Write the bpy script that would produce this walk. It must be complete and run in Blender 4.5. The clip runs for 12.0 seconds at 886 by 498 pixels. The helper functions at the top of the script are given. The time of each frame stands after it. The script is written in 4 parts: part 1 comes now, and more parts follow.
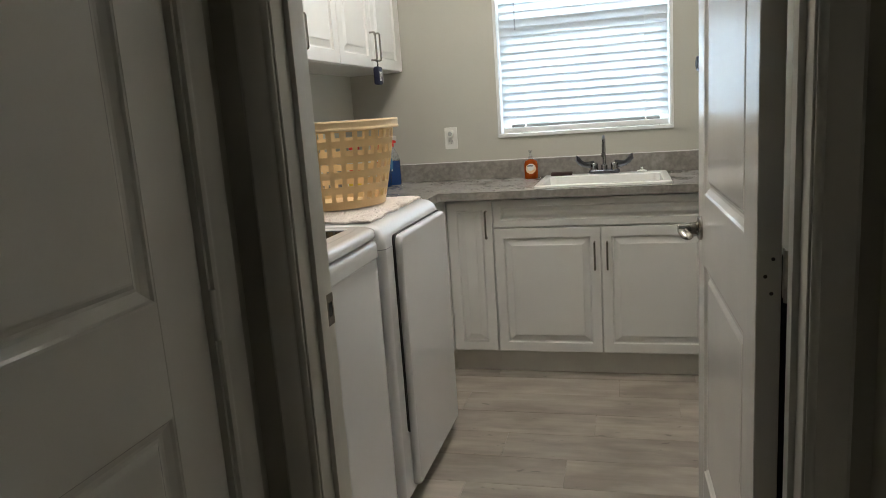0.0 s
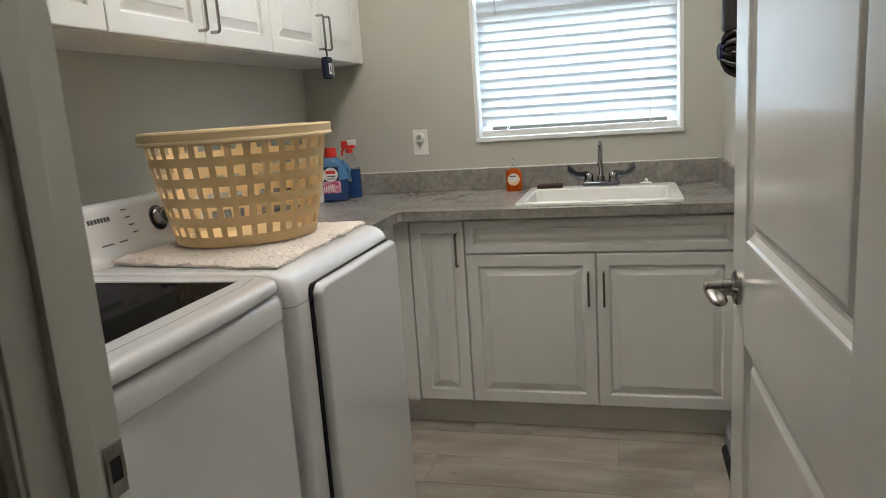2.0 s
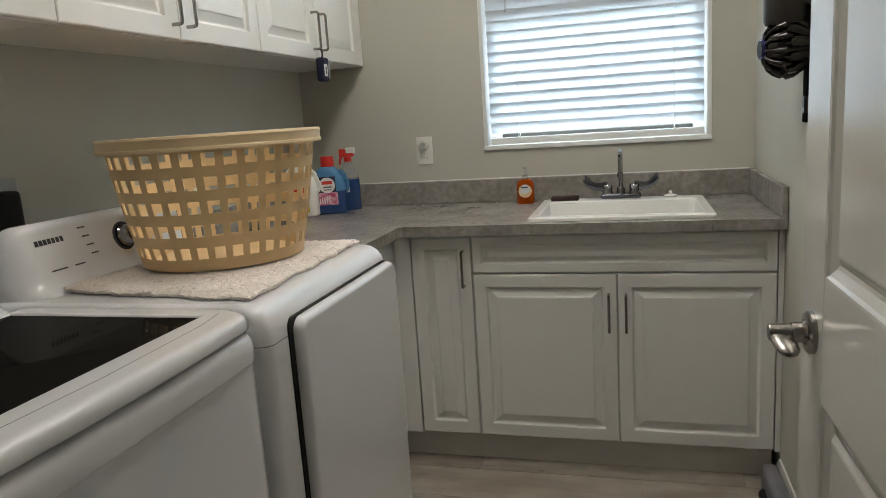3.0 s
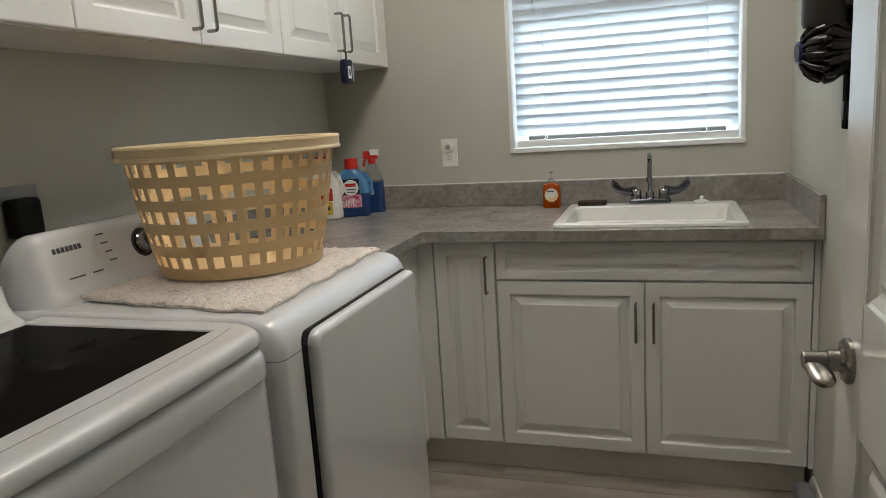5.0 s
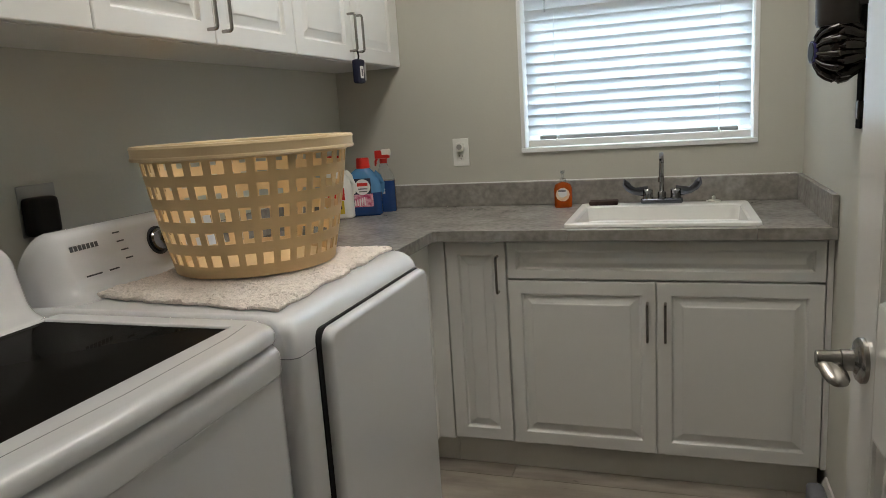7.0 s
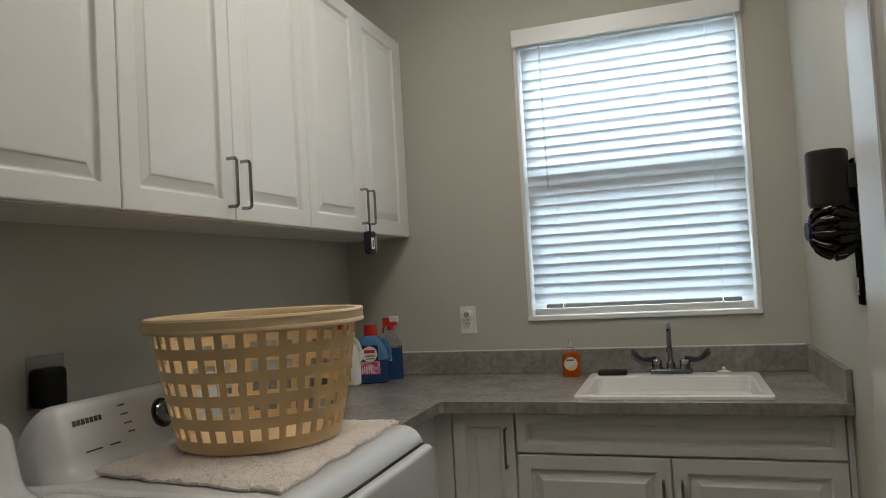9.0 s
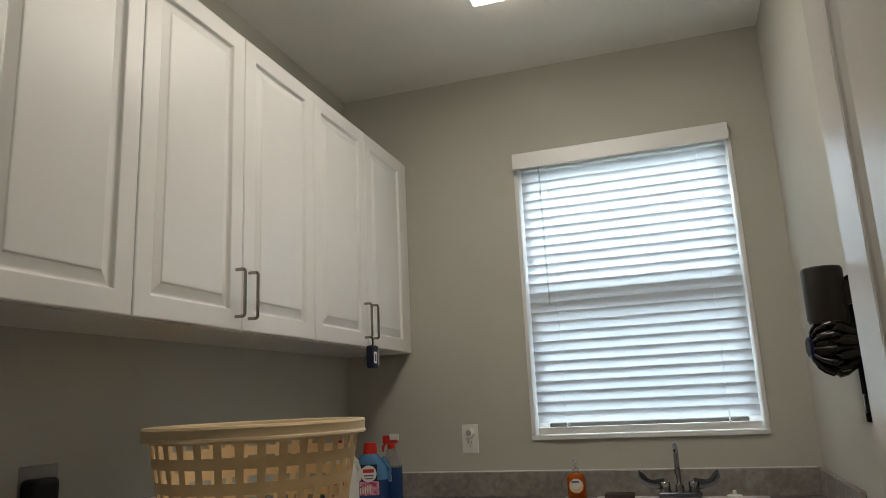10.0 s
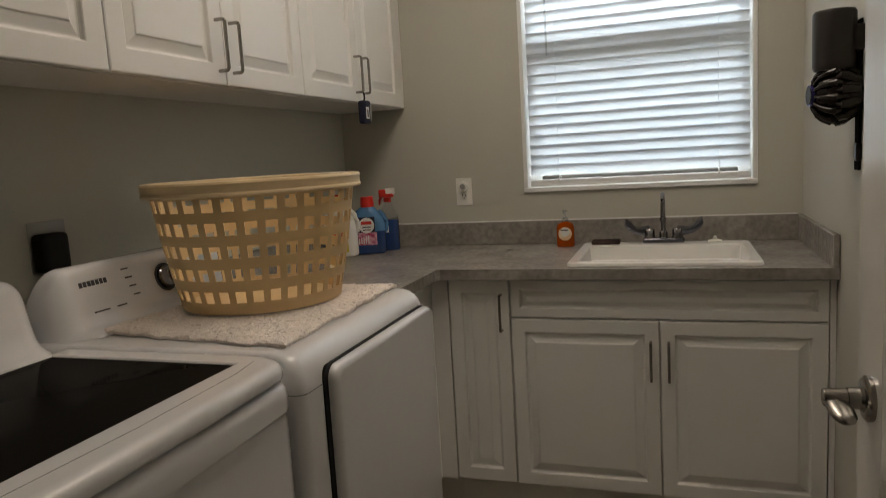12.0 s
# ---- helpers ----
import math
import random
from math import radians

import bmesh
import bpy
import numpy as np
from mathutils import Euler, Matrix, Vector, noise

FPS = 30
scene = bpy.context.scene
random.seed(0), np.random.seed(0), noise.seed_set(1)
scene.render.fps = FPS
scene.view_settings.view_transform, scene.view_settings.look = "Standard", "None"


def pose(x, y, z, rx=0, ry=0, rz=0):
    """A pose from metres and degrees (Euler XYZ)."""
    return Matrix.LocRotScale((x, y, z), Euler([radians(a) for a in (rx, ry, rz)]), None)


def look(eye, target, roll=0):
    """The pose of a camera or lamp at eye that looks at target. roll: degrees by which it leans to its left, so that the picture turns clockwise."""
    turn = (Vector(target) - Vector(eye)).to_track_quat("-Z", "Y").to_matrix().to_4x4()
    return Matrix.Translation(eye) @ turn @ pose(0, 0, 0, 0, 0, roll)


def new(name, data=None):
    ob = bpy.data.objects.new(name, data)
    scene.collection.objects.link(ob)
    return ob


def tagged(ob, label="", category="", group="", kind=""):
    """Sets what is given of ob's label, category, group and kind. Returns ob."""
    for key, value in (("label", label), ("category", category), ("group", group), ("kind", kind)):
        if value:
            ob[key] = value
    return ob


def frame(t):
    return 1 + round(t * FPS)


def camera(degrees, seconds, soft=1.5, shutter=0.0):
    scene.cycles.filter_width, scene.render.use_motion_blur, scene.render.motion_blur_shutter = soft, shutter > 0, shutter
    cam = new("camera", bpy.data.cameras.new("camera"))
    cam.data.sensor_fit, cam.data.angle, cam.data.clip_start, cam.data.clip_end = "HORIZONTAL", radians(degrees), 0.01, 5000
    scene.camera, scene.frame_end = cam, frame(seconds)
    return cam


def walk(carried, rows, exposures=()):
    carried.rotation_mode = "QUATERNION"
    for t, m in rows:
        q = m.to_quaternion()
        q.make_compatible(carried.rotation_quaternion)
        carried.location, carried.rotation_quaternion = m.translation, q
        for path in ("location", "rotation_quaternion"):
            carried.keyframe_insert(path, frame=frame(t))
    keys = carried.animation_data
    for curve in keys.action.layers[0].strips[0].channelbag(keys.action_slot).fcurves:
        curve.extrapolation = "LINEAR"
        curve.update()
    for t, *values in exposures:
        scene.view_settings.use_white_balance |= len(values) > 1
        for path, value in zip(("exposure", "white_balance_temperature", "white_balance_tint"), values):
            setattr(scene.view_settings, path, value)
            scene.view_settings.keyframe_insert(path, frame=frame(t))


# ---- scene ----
cam = camera(64.5, 12.0, soft=0.85, shutter=0.2)
PATH = [
    (0, (-0.023, 0.206, 1.285), (-0.537, 2.102, 0.909), -4.0),
    (0.5, (-0.019, 0.319, 1.28), (-0.537, 2.212, 0.895), -3.9),
    (1, (-0.038, 0.483, 1.292), (-0.554, 2.377, 0.91), -3.9),
    (1.5, (-0.044, 0.633, 1.294), (-0.551, 2.529, 0.908), -3.9),
    (2, (-0.033, 0.837, 1.297), (-0.543, 2.731, 0.908), -3.9),
    (2.5, (-0.057, 0.968, 1.29), (-0.57, 2.863, 0.911), -3.7),
    (3, (-0.089, 1.083, 1.288), (-0.618, 2.976, 0.921), -3.8),
    (5, (-0.08, 1.134, 1.312), (-0.688, 3.002, 0.939), -3.7),
    (5.5, (-0.081, 1.131, 1.309), (-0.697, 2.996, 0.933), -3.7),
    (6, (-0.081, 1.131, 1.308), (-0.705, 2.994, 0.931), -3.7),
    (6.5, (-0.082, 1.129, 1.308), (-0.712, 2.99, 0.932), -3.7),
    (7, (-0.084, 1.124, 1.312), (-0.718, 2.984, 0.94), -3.7),
    (7.5, (-0.086, 1.121, 1.315), (-0.723, 3.01, 1.147), -3.4),
    (7.7, (-0.087, 1.102, 1.317), (-0.717, 2.999, 1.25), -3.3),
    (9.3, (-0.089, 1.114, 1.35), (-0.715, 3.007, 1.511), -3.0),
    (9.5, (-0.111, 1.102, 1.331), (-0.716, 2.991, 1.586), -2.8),
    (10, (-0.087, 1.085, 1.319), (-0.693, 2.944, 1.739), -2.7),
    (10.5, (-0.087, 1.088, 1.32), (-0.691, 2.947, 1.741), -2.7),
    (11, (-0.08, 1.098, 1.315), (-0.701, 2.969, 1.649), -2.7),
    (11.5, (-0.089, 1.105, 1.316), (-0.718, 3.003, 1.349), -3.1),
    (12, (-0.092, 1.105, 1.312), (-0.725, 2.984, 1.05), -3.4),
]
EXPOSURES = [(0.0, 0.33, 6500, 10), (1.9, 0.30, 6500, 10), (2.5, -0.02, 6500, 10), (7.0, -0.06, 6500, 10), (9.5, -0.74, 6750, 11.5), (10.0, -0.75, 6900, 12), (10.5, -0.90, 6950, 12), (11.0, -0.94, 7000, 12.5), (11.5, -0.95, 7050, 13.5), (12.0, -0.74, 7500, 16)]
walk(cam, [(t, look(eye, target, roll)) for t, eye, target, roll in PATH], EXPOSURES)

# ---- world and lights ----
world = bpy.data.worlds.new("world")
scene.world = world
world.use_nodes = True
wn = world.node_tree.nodes
sky = wn.new("ShaderNodeTexSky")
sky.sky_type, sky.sun_disc = "NISHITA", False
sky.sun_elevation, sky.sun_rotation = radians(38), radians(200)
wn["Background"].inputs["Strength"].default_value = 0.12
world.node_tree.links.new(sky.outputs[0], wn["Background"].inputs["Color"])
sun = new("sun", bpy.data.lights.new("sun", "SUN"))
sun.data.energy, sun.data.angle, sun.data.color = 2.5, radians(0.5), (1.0, 0.95, 0.86)
sun.matrix_world = look((-4, -7, 10), (0.0, 4.2, 1.2))

CEIL = 2.81
LEFT, RIGHT, BACK, FRONT = -1.56, 0.37, 4.10, 1.467   # laundry room walls, inner faces
HALL_L, HALL_R, HALL_F, HALL_B = -0.72, 0.335, 1.34, -4.4

lamp = new("ceiling_lamp_light", bpy.data.lights.new("ceiling_lamp_light", "AREA"))
lamp.data.shape, lamp.data.size, lamp.data.size_y, lamp.data.energy = "RECTANGLE", 0.42, 1.16, 1.5
lamp.data.color = (1.0, 0.955, 0.88)
lamp.matrix_world = pose(-0.445, 2.785, CEIL - 0.078)
sky_light = new("window_sky_light", bpy.data.lights.new("window_sky_light", "AREA"))
sky_light.data.shape, sky_light.data.size, sky_light.data.size_y, sky_light.data.energy = "RECTANGLE", 1.6, 1.6, 530.0
sky_light.data.color = (0.72, 0.89, 1.0)
sky_light.matrix_world = look((-0.25, 5.25, 2.9), (-0.25, 4.13, 1.75))


# ---- materials ----
def material(name, color, rough=0.5, metal=0.0, spec=0.5, mottle=0.0, scale=6.0, grain=0.0, grain_scale=200.0,
             bump=0.0, bump_scale=300.0, coat=0.0, transmission=0.0, ior=1.45, stretch=None, second=None, per_object=0.0):
    m = bpy.data.materials.new(name)
    m.use_nodes = True
    n, l = m.node_tree.nodes, m.node_tree.links
    b = n["Principled BSDF"]
    b.inputs["Base Color"].default_value = (*color, 1)
    b.inputs["Roughness"].default_value = rough
    b.inputs["Metallic"].default_value = metal
    b.inputs["Specular IOR Level"].default_value = spec
    b.inputs["Coat Weight"].default_value = coat
    b.inputs["Coat Roughness"].default_value = 0.08
    b.inputs["Transmission Weight"].default_value = transmission
    b.inputs["IOR"].default_value = ior
    co = n.new("ShaderNodeTexCoord")
    mp = n.new("ShaderNodeMapping")
    l.new(co.outputs["Object"], mp.inputs["Vector"])
    if stretch:
        mp.inputs["Scale"].default_value = stretch
    if mottle or grain:
        t1 = n.new("ShaderNodeTexNoise")
        t1.inputs["Scale"].default_value, t1.inputs["Detail"].default_value = scale, 6
        l.new(mp.outputs[0], t1.inputs["Vector"])
        mix = n.new("ShaderNodeMix")
        mix.data_type = "RGBA"
        mix.inputs["A"].default_value = (*color, 1)
        mix.inputs["B"].default_value = (*(second or [c * (1 - mottle) for c in color]), 1)
        ramp = n.new("ShaderNodeMapRange")
        ramp.inputs["From Min"].default_value, ramp.inputs["From Max"].default_value = 0.35, 0.65
        l.new(t1.outputs["Fac"], ramp.inputs["Value"])
        l.new(ramp.outputs[0], mix.inputs["Factor"])
        out = mix.outputs["Result"]
        if grain:
            t2 = n.new("ShaderNodeTexNoise")
            t2.inputs["Scale"].default_value, t2.inputs["Detail"].default_value = grain_scale, 4
            l.new(mp.outputs[0], t2.inputs["Vector"])
            r2 = n.new("ShaderNodeMapRange")
            r2.inputs["From Min"].default_value, r2.inputs["From Max"].default_value = 0.3, 0.7
            r2.inputs["To Min"].default_value, r2.inputs["To Max"].default_value = 1 - grain, 1 + grain * 0.5
            l.new(t2.outputs["Fac"], r2.inputs["Value"])
            mul = n.new("ShaderNodeMix")
            mul.data_type, mul.blend_type = "RGBA", "MULTIPLY"
            mul.inputs["Factor"].default_value = 1
            l.new(out, mul.inputs["A"])
            l.new(r2.outputs[0], mul.inputs["B"])
            out = mul.outputs["Result"]
        if per_object:
            oi = n.new("ShaderNodeObjectInfo")
            r3 = n.new("ShaderNodeMapRange")
            r3.inputs["To Min"].default_value, r3.inputs["To Max"].default_value = 1 - per_object, 1 + per_object
            l.new(oi.outputs["Random"], r3.inputs["Value"])
            mul = n.new("ShaderNodeMix")
            mul.data_type, mul.blend_type = "RGBA", "MULTIPLY"
            mul.inputs["Factor"].default_value = 1
            l.new(out, mul.inputs["A"])
            l.new(r3.outputs[0], mul.inputs["B"])
            out = mul.outputs["Result"]
            off = n.new("ShaderNodeVectorMath")
            off.operation = "SCALE"
            off.inputs["Scale"].default_value = 37.0
            cmb = n.new("ShaderNodeCombineXYZ")
            for k in ("X", "Y", "Z"):
                l.new(oi.outputs["Random"], cmb.inputs[k])
            l.new(cmb.outputs[0], off.inputs[0])
            l.new(off.outputs[0], mp.inputs["Location"])
        l.new(out, b.inputs["Base Color"])
    if bump:
        t3 = n.new("ShaderNodeTexNoise")
        t3.inputs["Scale"].default_value, t3.inputs["Detail"].default_value = bump_scale, 3
        l.new(mp.outputs[0], t3.inputs["Vector"])
        bp = n.new("ShaderNodeBump")
        bp.inputs["Strength"].default_value, bp.inputs["Distance"].default_value = bump, 0.002
        l.new(t3.outputs["Fac"], bp.inputs["Height"])
        l.new(bp.outputs[0], b.inputs["Normal"])
    return m


M_WALL = material("wall_paint", (0.505, 0.494, 0.437), 0.75, mottle=0.04, scale=2.5, bump=0.2, bump_scale=90, spec=0.3)
M_CEIL = material("ceiling_paint", (0.86, 0.85, 0.80), 0.85, mottle=0.04, scale=3, bump=0.5, bump_scale=60, spec=0.2)
M_TRIM = material("trim_paint", (0.64, 0.625, 0.58), 0.38, mottle=0.04, scale=4, bump=0.08, bump_scale=60)
M_DOOR = material("door_paint", (0.68, 0.665, 0.63), 0.18, mottle=0.04, scale=5, bump=0.06, bump_scale=45)
M_CAB = material("cabinet_foil", (0.755, 0.745, 0.72), 0.30, mottle=0.03, scale=4, bump=0.05, bump_scale=80)
M_KICK = material("toe_kick_board", (0.68, 0.655, 0.60), 0.5, mottle=0.08, scale=8)
M_COUNTER = material("grey_laminate", (0.335, 0.315, 0.290), 0.22, mottle=0.4, scale=7.5, grain=0.24, grain_scale=46, second=(0.258, 0.239, 0.218), bump=0.04, bump_scale=200)
M_ENAMEL = material("white_enamel", (0.735, 0.735, 0.75), 0.10, mottle=0.02, scale=3, coat=0.5)
M_PANEL = material("white_console_plastic", (0.80, 0.80, 0.79), 0.3, mottle=0.02, scale=4)
M_SEAM = material("dark_seam", (0.02, 0.02, 0.02), 0.6, mottle=0.2)
M_GLASS_LID = material("smoked_glass", (0.012, 0.011, 0.010), 0.04, spec=0.005, mottle=0.1, scale=4)
M_BASKET = material("tan_plastic", (0.76, 0.545, 0.29), 0.40, mottle=0.10, scale=7, bump=0.1, bump_scale=150)
M_RIM = material("pale_tan_plastic", (0.80, 0.61, 0.37), 0.36, mottle=0.12, scale=6, bump=0.1, bump_scale=150)
M_TOWEL = material("cream_terry", (0.86, 0.775, 0.71), 0.95, mottle=0.08, scale=14, grain=0.16, grain_scale=260, bump=1.0, bump_scale=320, spec=0.1)
M_NICKEL = material("brushed_nickel", (0.33, 0.31, 0.285), 0.27, metal=1.0, mottle=0.1, scale=40)
M_CHROME = material("chrome", (0.36, 0.36, 0.37), 0.09, metal=1.0, mottle=0.1, scale=20)
# Chrome again, with the dark room's reflection put into its colour.
M_CHROME_REFLECT = material("chrome_dark_reflection", (0.16, 0.165, 0.19), 0.15, metal=1.0, mottle=0.1, scale=20)
M_STEEL = material("steel_plate", (0.36, 0.36, 0.35), 0.4, metal=0.4, mottle=0.1, scale=30)
M_SINK = material("white_sink_enamel", (0.82, 0.81, 0.78), 0.2, mottle=0.03, scale=6)
M_BLACK = material("black_rubber", (0.010, 0.010, 0.010), 0.5, mottle=0.2, scale=30, spec=0.25)
M_BRONZE = material("dark_glossy_plastic", (0.016, 0.012, 0.010), 0.12, mottle=0.3, scale=30)
M_MATTE = material("matte_black_plastic", (0.008, 0.008, 0.008), 0.9, mottle=0.2, scale=30, spec=0.05)
M_BRONZE2 = material("dark_satin_plastic", (0.018, 0.014, 0.012), 0.4, mottle=0.3, scale=30)
M_BLUE_RING = material("blue_metal_ring", (0.06, 0.055, 0.20), 0.25, metal=0.6, mottle=0.1)
M_PLASTIC = material("white_plastic", (0.80, 0.79, 0.75), 0.35, mottle=0.03)
M_OUTLET_DARK = material("outlet_slot", (0.05, 0.045, 0.04), 0.6, mottle=0.1)
M_BLUE = material("blue_bottle_plastic", (0.085, 0.24, 0.45), 0.25, mottle=0.12, scale=12)
M_NAVY = material("navy_liquid", (0.016, 0.055, 0.19), 0.12, mottle=0.2, scale=9, coat=0.6)
M_RED = material("red_plastic", (0.62, 0.03, 0.022), 0.32, mottle=0.1, scale=12)
M_PINK = material("magenta_label", (0.42, 0.03, 0.12), 0.45, mottle=0.6, scale=60, second=(0.75, 0.45, 0.52))
M_LABEL = material("white_label", (0.78, 0.78, 0.76), 0.5, mottle=0.05, scale=30)
M_YELLOW = material("yellow_label", (0.72, 0.55, 0.04), 0.5, mottle=0.15, scale=40)
M_GREENISH = material("dark_label_print", (0.04, 0.05, 0.05), 0.5, mottle=0.2, scale=40)
M_CLEAR = material("clear_plastic", (0.85, 0.87, 0.88), 0.06, transmission=0.9, ior=1.3, mottle=0.02)
M_AMBER = material("amber_soap", (0.80, 0.14, 0.012), 0.1, transmission=0.55, ior=1.36, mottle=0.15, scale=15)
M_PEACH = material("peach_label", (0.80, 0.50, 0.25), 0.5, mottle=0.35, scale=40, second=(0.82, 0.72, 0.58))
M_SPONGE = material("brown_sponge", (0.055, 0.03, 0.025), 0.95, mottle=0.4, scale=60, bump=0.8, bump_scale=400)
M_NAVYCLOTH = material("navy_cloth", (0.008, 0.010, 0.035), 0.7, mottle=0.2, scale=40)
M_GREYPLASTIC = material("grey_blue_plastic", (0.19, 0.19, 0.22), 0.45, mottle=0.15, scale=20)
M_PRINTBLUE = material("blue_print_paper", (0.16, 0.24, 0.36), 0.4, mottle=0.25, scale=9)
# Print and seam grey; also paints the shade under the washer lid.
M_PRINT_SHADE = material("grey_print_and_shade", (0.10, 0.10, 0.11), 0.5, mottle=0.1)
M_BRASS = material("aged_nickel_hinge", (0.45, 0.42, 0.37), 0.4, metal=1.0, mottle=0.2, scale=50)
M_GROUND = material("outdoor_grass", (0.07, 0.10, 0.035), 0.95, mottle=0.4, scale=0.6, grain=0.4, grain_scale=30)
M_STUCCO = material("outdoor_stucco", (0.62, 0.58, 0.50), 0.9, mottle=0.08, scale=3, bump=0.6, bump_scale=60)
# Dark rail colour holding the shade behind the blind's lower edge.
M_SHADED_RAIL = material("shaded_sash_rail", (0.07, 0.06, 0.05), 0.45, metal=0.3, mottle=0.15, scale=12)
M_VINYL = material("white_vinyl", (0.80, 0.80, 0.79), 0.35, mottle=0.03)
M_GROUT = material("tile_grout", (0.31, 0.27, 0.225), 0.9, mottle=0.15, scale=30)


def tile_material():
    """Weathered wood print on porcelain: blotches, long streaks and small dark knots, shifted for each tile."""
    m = bpy.data.materials.new("wood_look_tile")
    m.use_nodes = True
    n, l = m.node_tree.nodes, m.node_tree.links
    b = n["Principled BSDF"]
    b.inputs["Roughness"].default_value = 0.4
    co, oi = n.new("ShaderNodeTexCoord"), n.new("ShaderNodeObjectInfo")
    sc = n.new("ShaderNodeMath")
    sc.operation = "MULTIPLY"
    sc.inputs[1].default_value = 53.0
    l.new(oi.outputs["Random"], sc.inputs[0])
    add = n.new("ShaderNodeVectorMath")
    l.new(co.outputs["Object"], add.inputs[0])
    l.new(sc.outputs[0], add.inputs[1])

    def tex(stretch, scale, detail, lo, hi, to_lo, to_hi):
        mp = n.new("ShaderNodeMapping")
        mp.inputs["Scale"].default_value = stretch
        l.new(add.outputs[0], mp.inputs["Vector"])
        t = n.new("ShaderNodeTexNoise")
        t.inputs["Scale"].default_value, t.inputs["Detail"].default_value = scale, detail
        l.new(mp.outputs[0], t.inputs["Vector"])
        r = n.new("ShaderNodeMapRange")
        for k, v in (("From Min", lo), ("From Max", hi), ("To Min", to_lo), ("To Max", to_hi)):
            r.inputs[k].default_value = v
        l.new(t.outputs["Fac"], r.inputs["Value"])
        return r.outputs[0]

    mix = n.new("ShaderNodeMix")
    mix.data_type = "RGBA"
    mix.inputs["A"].default_value, mix.inputs["B"].default_value = (0.42, 0.372, 0.320, 1), (0.285, 0.246, 0.204, 1)
    l.new(tex((1.0, 1.8, 1.0), 3.0, 8, 0.38, 0.64, 0.0, 1.0), mix.inputs["Factor"])
    out = mix.outputs["Result"]
    tone = n.new("ShaderNodeMapRange")
    tone.inputs["To Min"].default_value, tone.inputs["To Max"].default_value = 0.80, 1.14
    l.new(oi.outputs["Random"], tone.inputs["Value"])
    for fac in (tex((1.2, 9.0, 1.0), 3.2, 8, 0.36, 0.64, 0.89, 1.05), tex((0.8, 4.0, 1.0), 2.6, 5, 0.56, 0.74, 1.0, 0.76),
                tex((1.0, 2.0, 1.0), 16.0, 2, 0.70, 0.76, 1.0, 0.62), tone.outputs[0]):
        mul = n.new("ShaderNodeMix")
        mul.data_type, mul.blend_type = "RGBA", "MULTIPLY"
        mul.inputs["Factor"].default_value = 1
        l.new(out, mul.inputs["A"])
        l.new(fac, mul.inputs["B"])
        out = mul.outputs["Result"]
    l.new(out, b.inputs["Base Color"])
    bp = n.new("ShaderNodeBump")
    bp.inputs["Strength"].default_value, bp.inputs["Distance"].default_value = 0.2, 0.001
    l.new(tex((1.2, 16.0, 1.0), 6.0, 5, 0.3, 0.7, 0.0, 1.0), bp.inputs["Height"])
    l.new(bp.outputs[0], b.inputs["Normal"])
    return m


M_TILE = tile_material()


def translucent_slat():
    m = bpy.data.materials.new("white_faux_wood_slat")
    m.use_nodes = True
    n, l = m.node_tree.nodes, m.node_tree.links
    b = n["Principled BSDF"]
    b.inputs["Base Color"].default_value = (0.80, 0.81, 0.82, 1)
    b.inputs["Roughness"].default_value = 0.4
    tr = n.new("ShaderNodeBsdfTranslucent")
    tr.inputs["Color"].default_value = (0.80, 0.83, 0.86, 1)
    mx = n.new("ShaderNodeMixShader")
    mx.inputs[0].default_value = 0.38
    l.new(b.outputs[0], mx.inputs[1])
    l.new(tr.outputs[0], mx.inputs[2])
    l.new(mx.outputs[0], n["Material Output"].inputs["Surface"])
    return m


def emitter(name, color, strength):
    m = bpy.data.materials.new(name)
    m.use_nodes = True
    b = m.node_tree.nodes["Principled BSDF"]
    b.inputs["Base Color"].default_value = (*color, 1)
    b.inputs["Emission Color"].default_value = (*color, 1)
    b.inputs["Emission Strength"].default_value = strength
    return m


def window_glass():
    m = bpy.data.materials.new("window_glass")
    m.use_nodes = True
    n, l = m.node_tree.nodes, m.node_tree.links
    tr = n.new("ShaderNodeBsdfTransparent")
    gl = n.new("ShaderNodeBsdfGlossy")
    gl.inputs["Roughness"].default_value = 0.02
    mx = n.new("ShaderNodeMixShader")
    mx.inputs[0].default_value = 0.06
    l.new(tr.outputs[0], mx.inputs[1])
    l.new(gl.outputs[0], mx.inputs[2])
    l.new(mx.outputs[0], n["Material Output"].inputs["Surface"])
    return m


M_SLAT = translucent_slat()
M_DIFFUSER = emitter("lamp_diffuser", (1.0, 0.955, 0.88), 10.3)
M_PANE = window_glass()


# ---- mesh helpers ----
def mesh_of(name, bm, mat, smooth=True):
    bmesh.ops.recalc_face_normals(bm, faces=bm.faces)
    me = bpy.data.meshes.new(name)
    for f in bm.faces:
        f.smooth = smooth
    bm.to_mesh(me)
    bm.free()
    me.materials.append(mat)
    if smooth:
        me.set_sharp_from_angle(angle=radians(38))
    return me


def part(name, bm, mat, parent=None, label="", flat=False):
    ob = new(name, mesh_of(name, bm, mat, not flat))
    if not flat:
        wn = ob.modifiers.new("weighted_normals", "WEIGHTED_NORMAL")
        wn.keep_sharp = True
    if parent is not None:
        ob.parent = parent
    if label:
        tagged(ob, label)
    return ob


def thing(name, label, category, at=(0, 0, 0), rz=0.0, group="", kind=""):
    ob = new(name)
    ob.matrix_world = pose(*at, 0, 0, rz)
    ob.empty_display_size = 0.05
    return tagged(ob, label, category, group, kind)


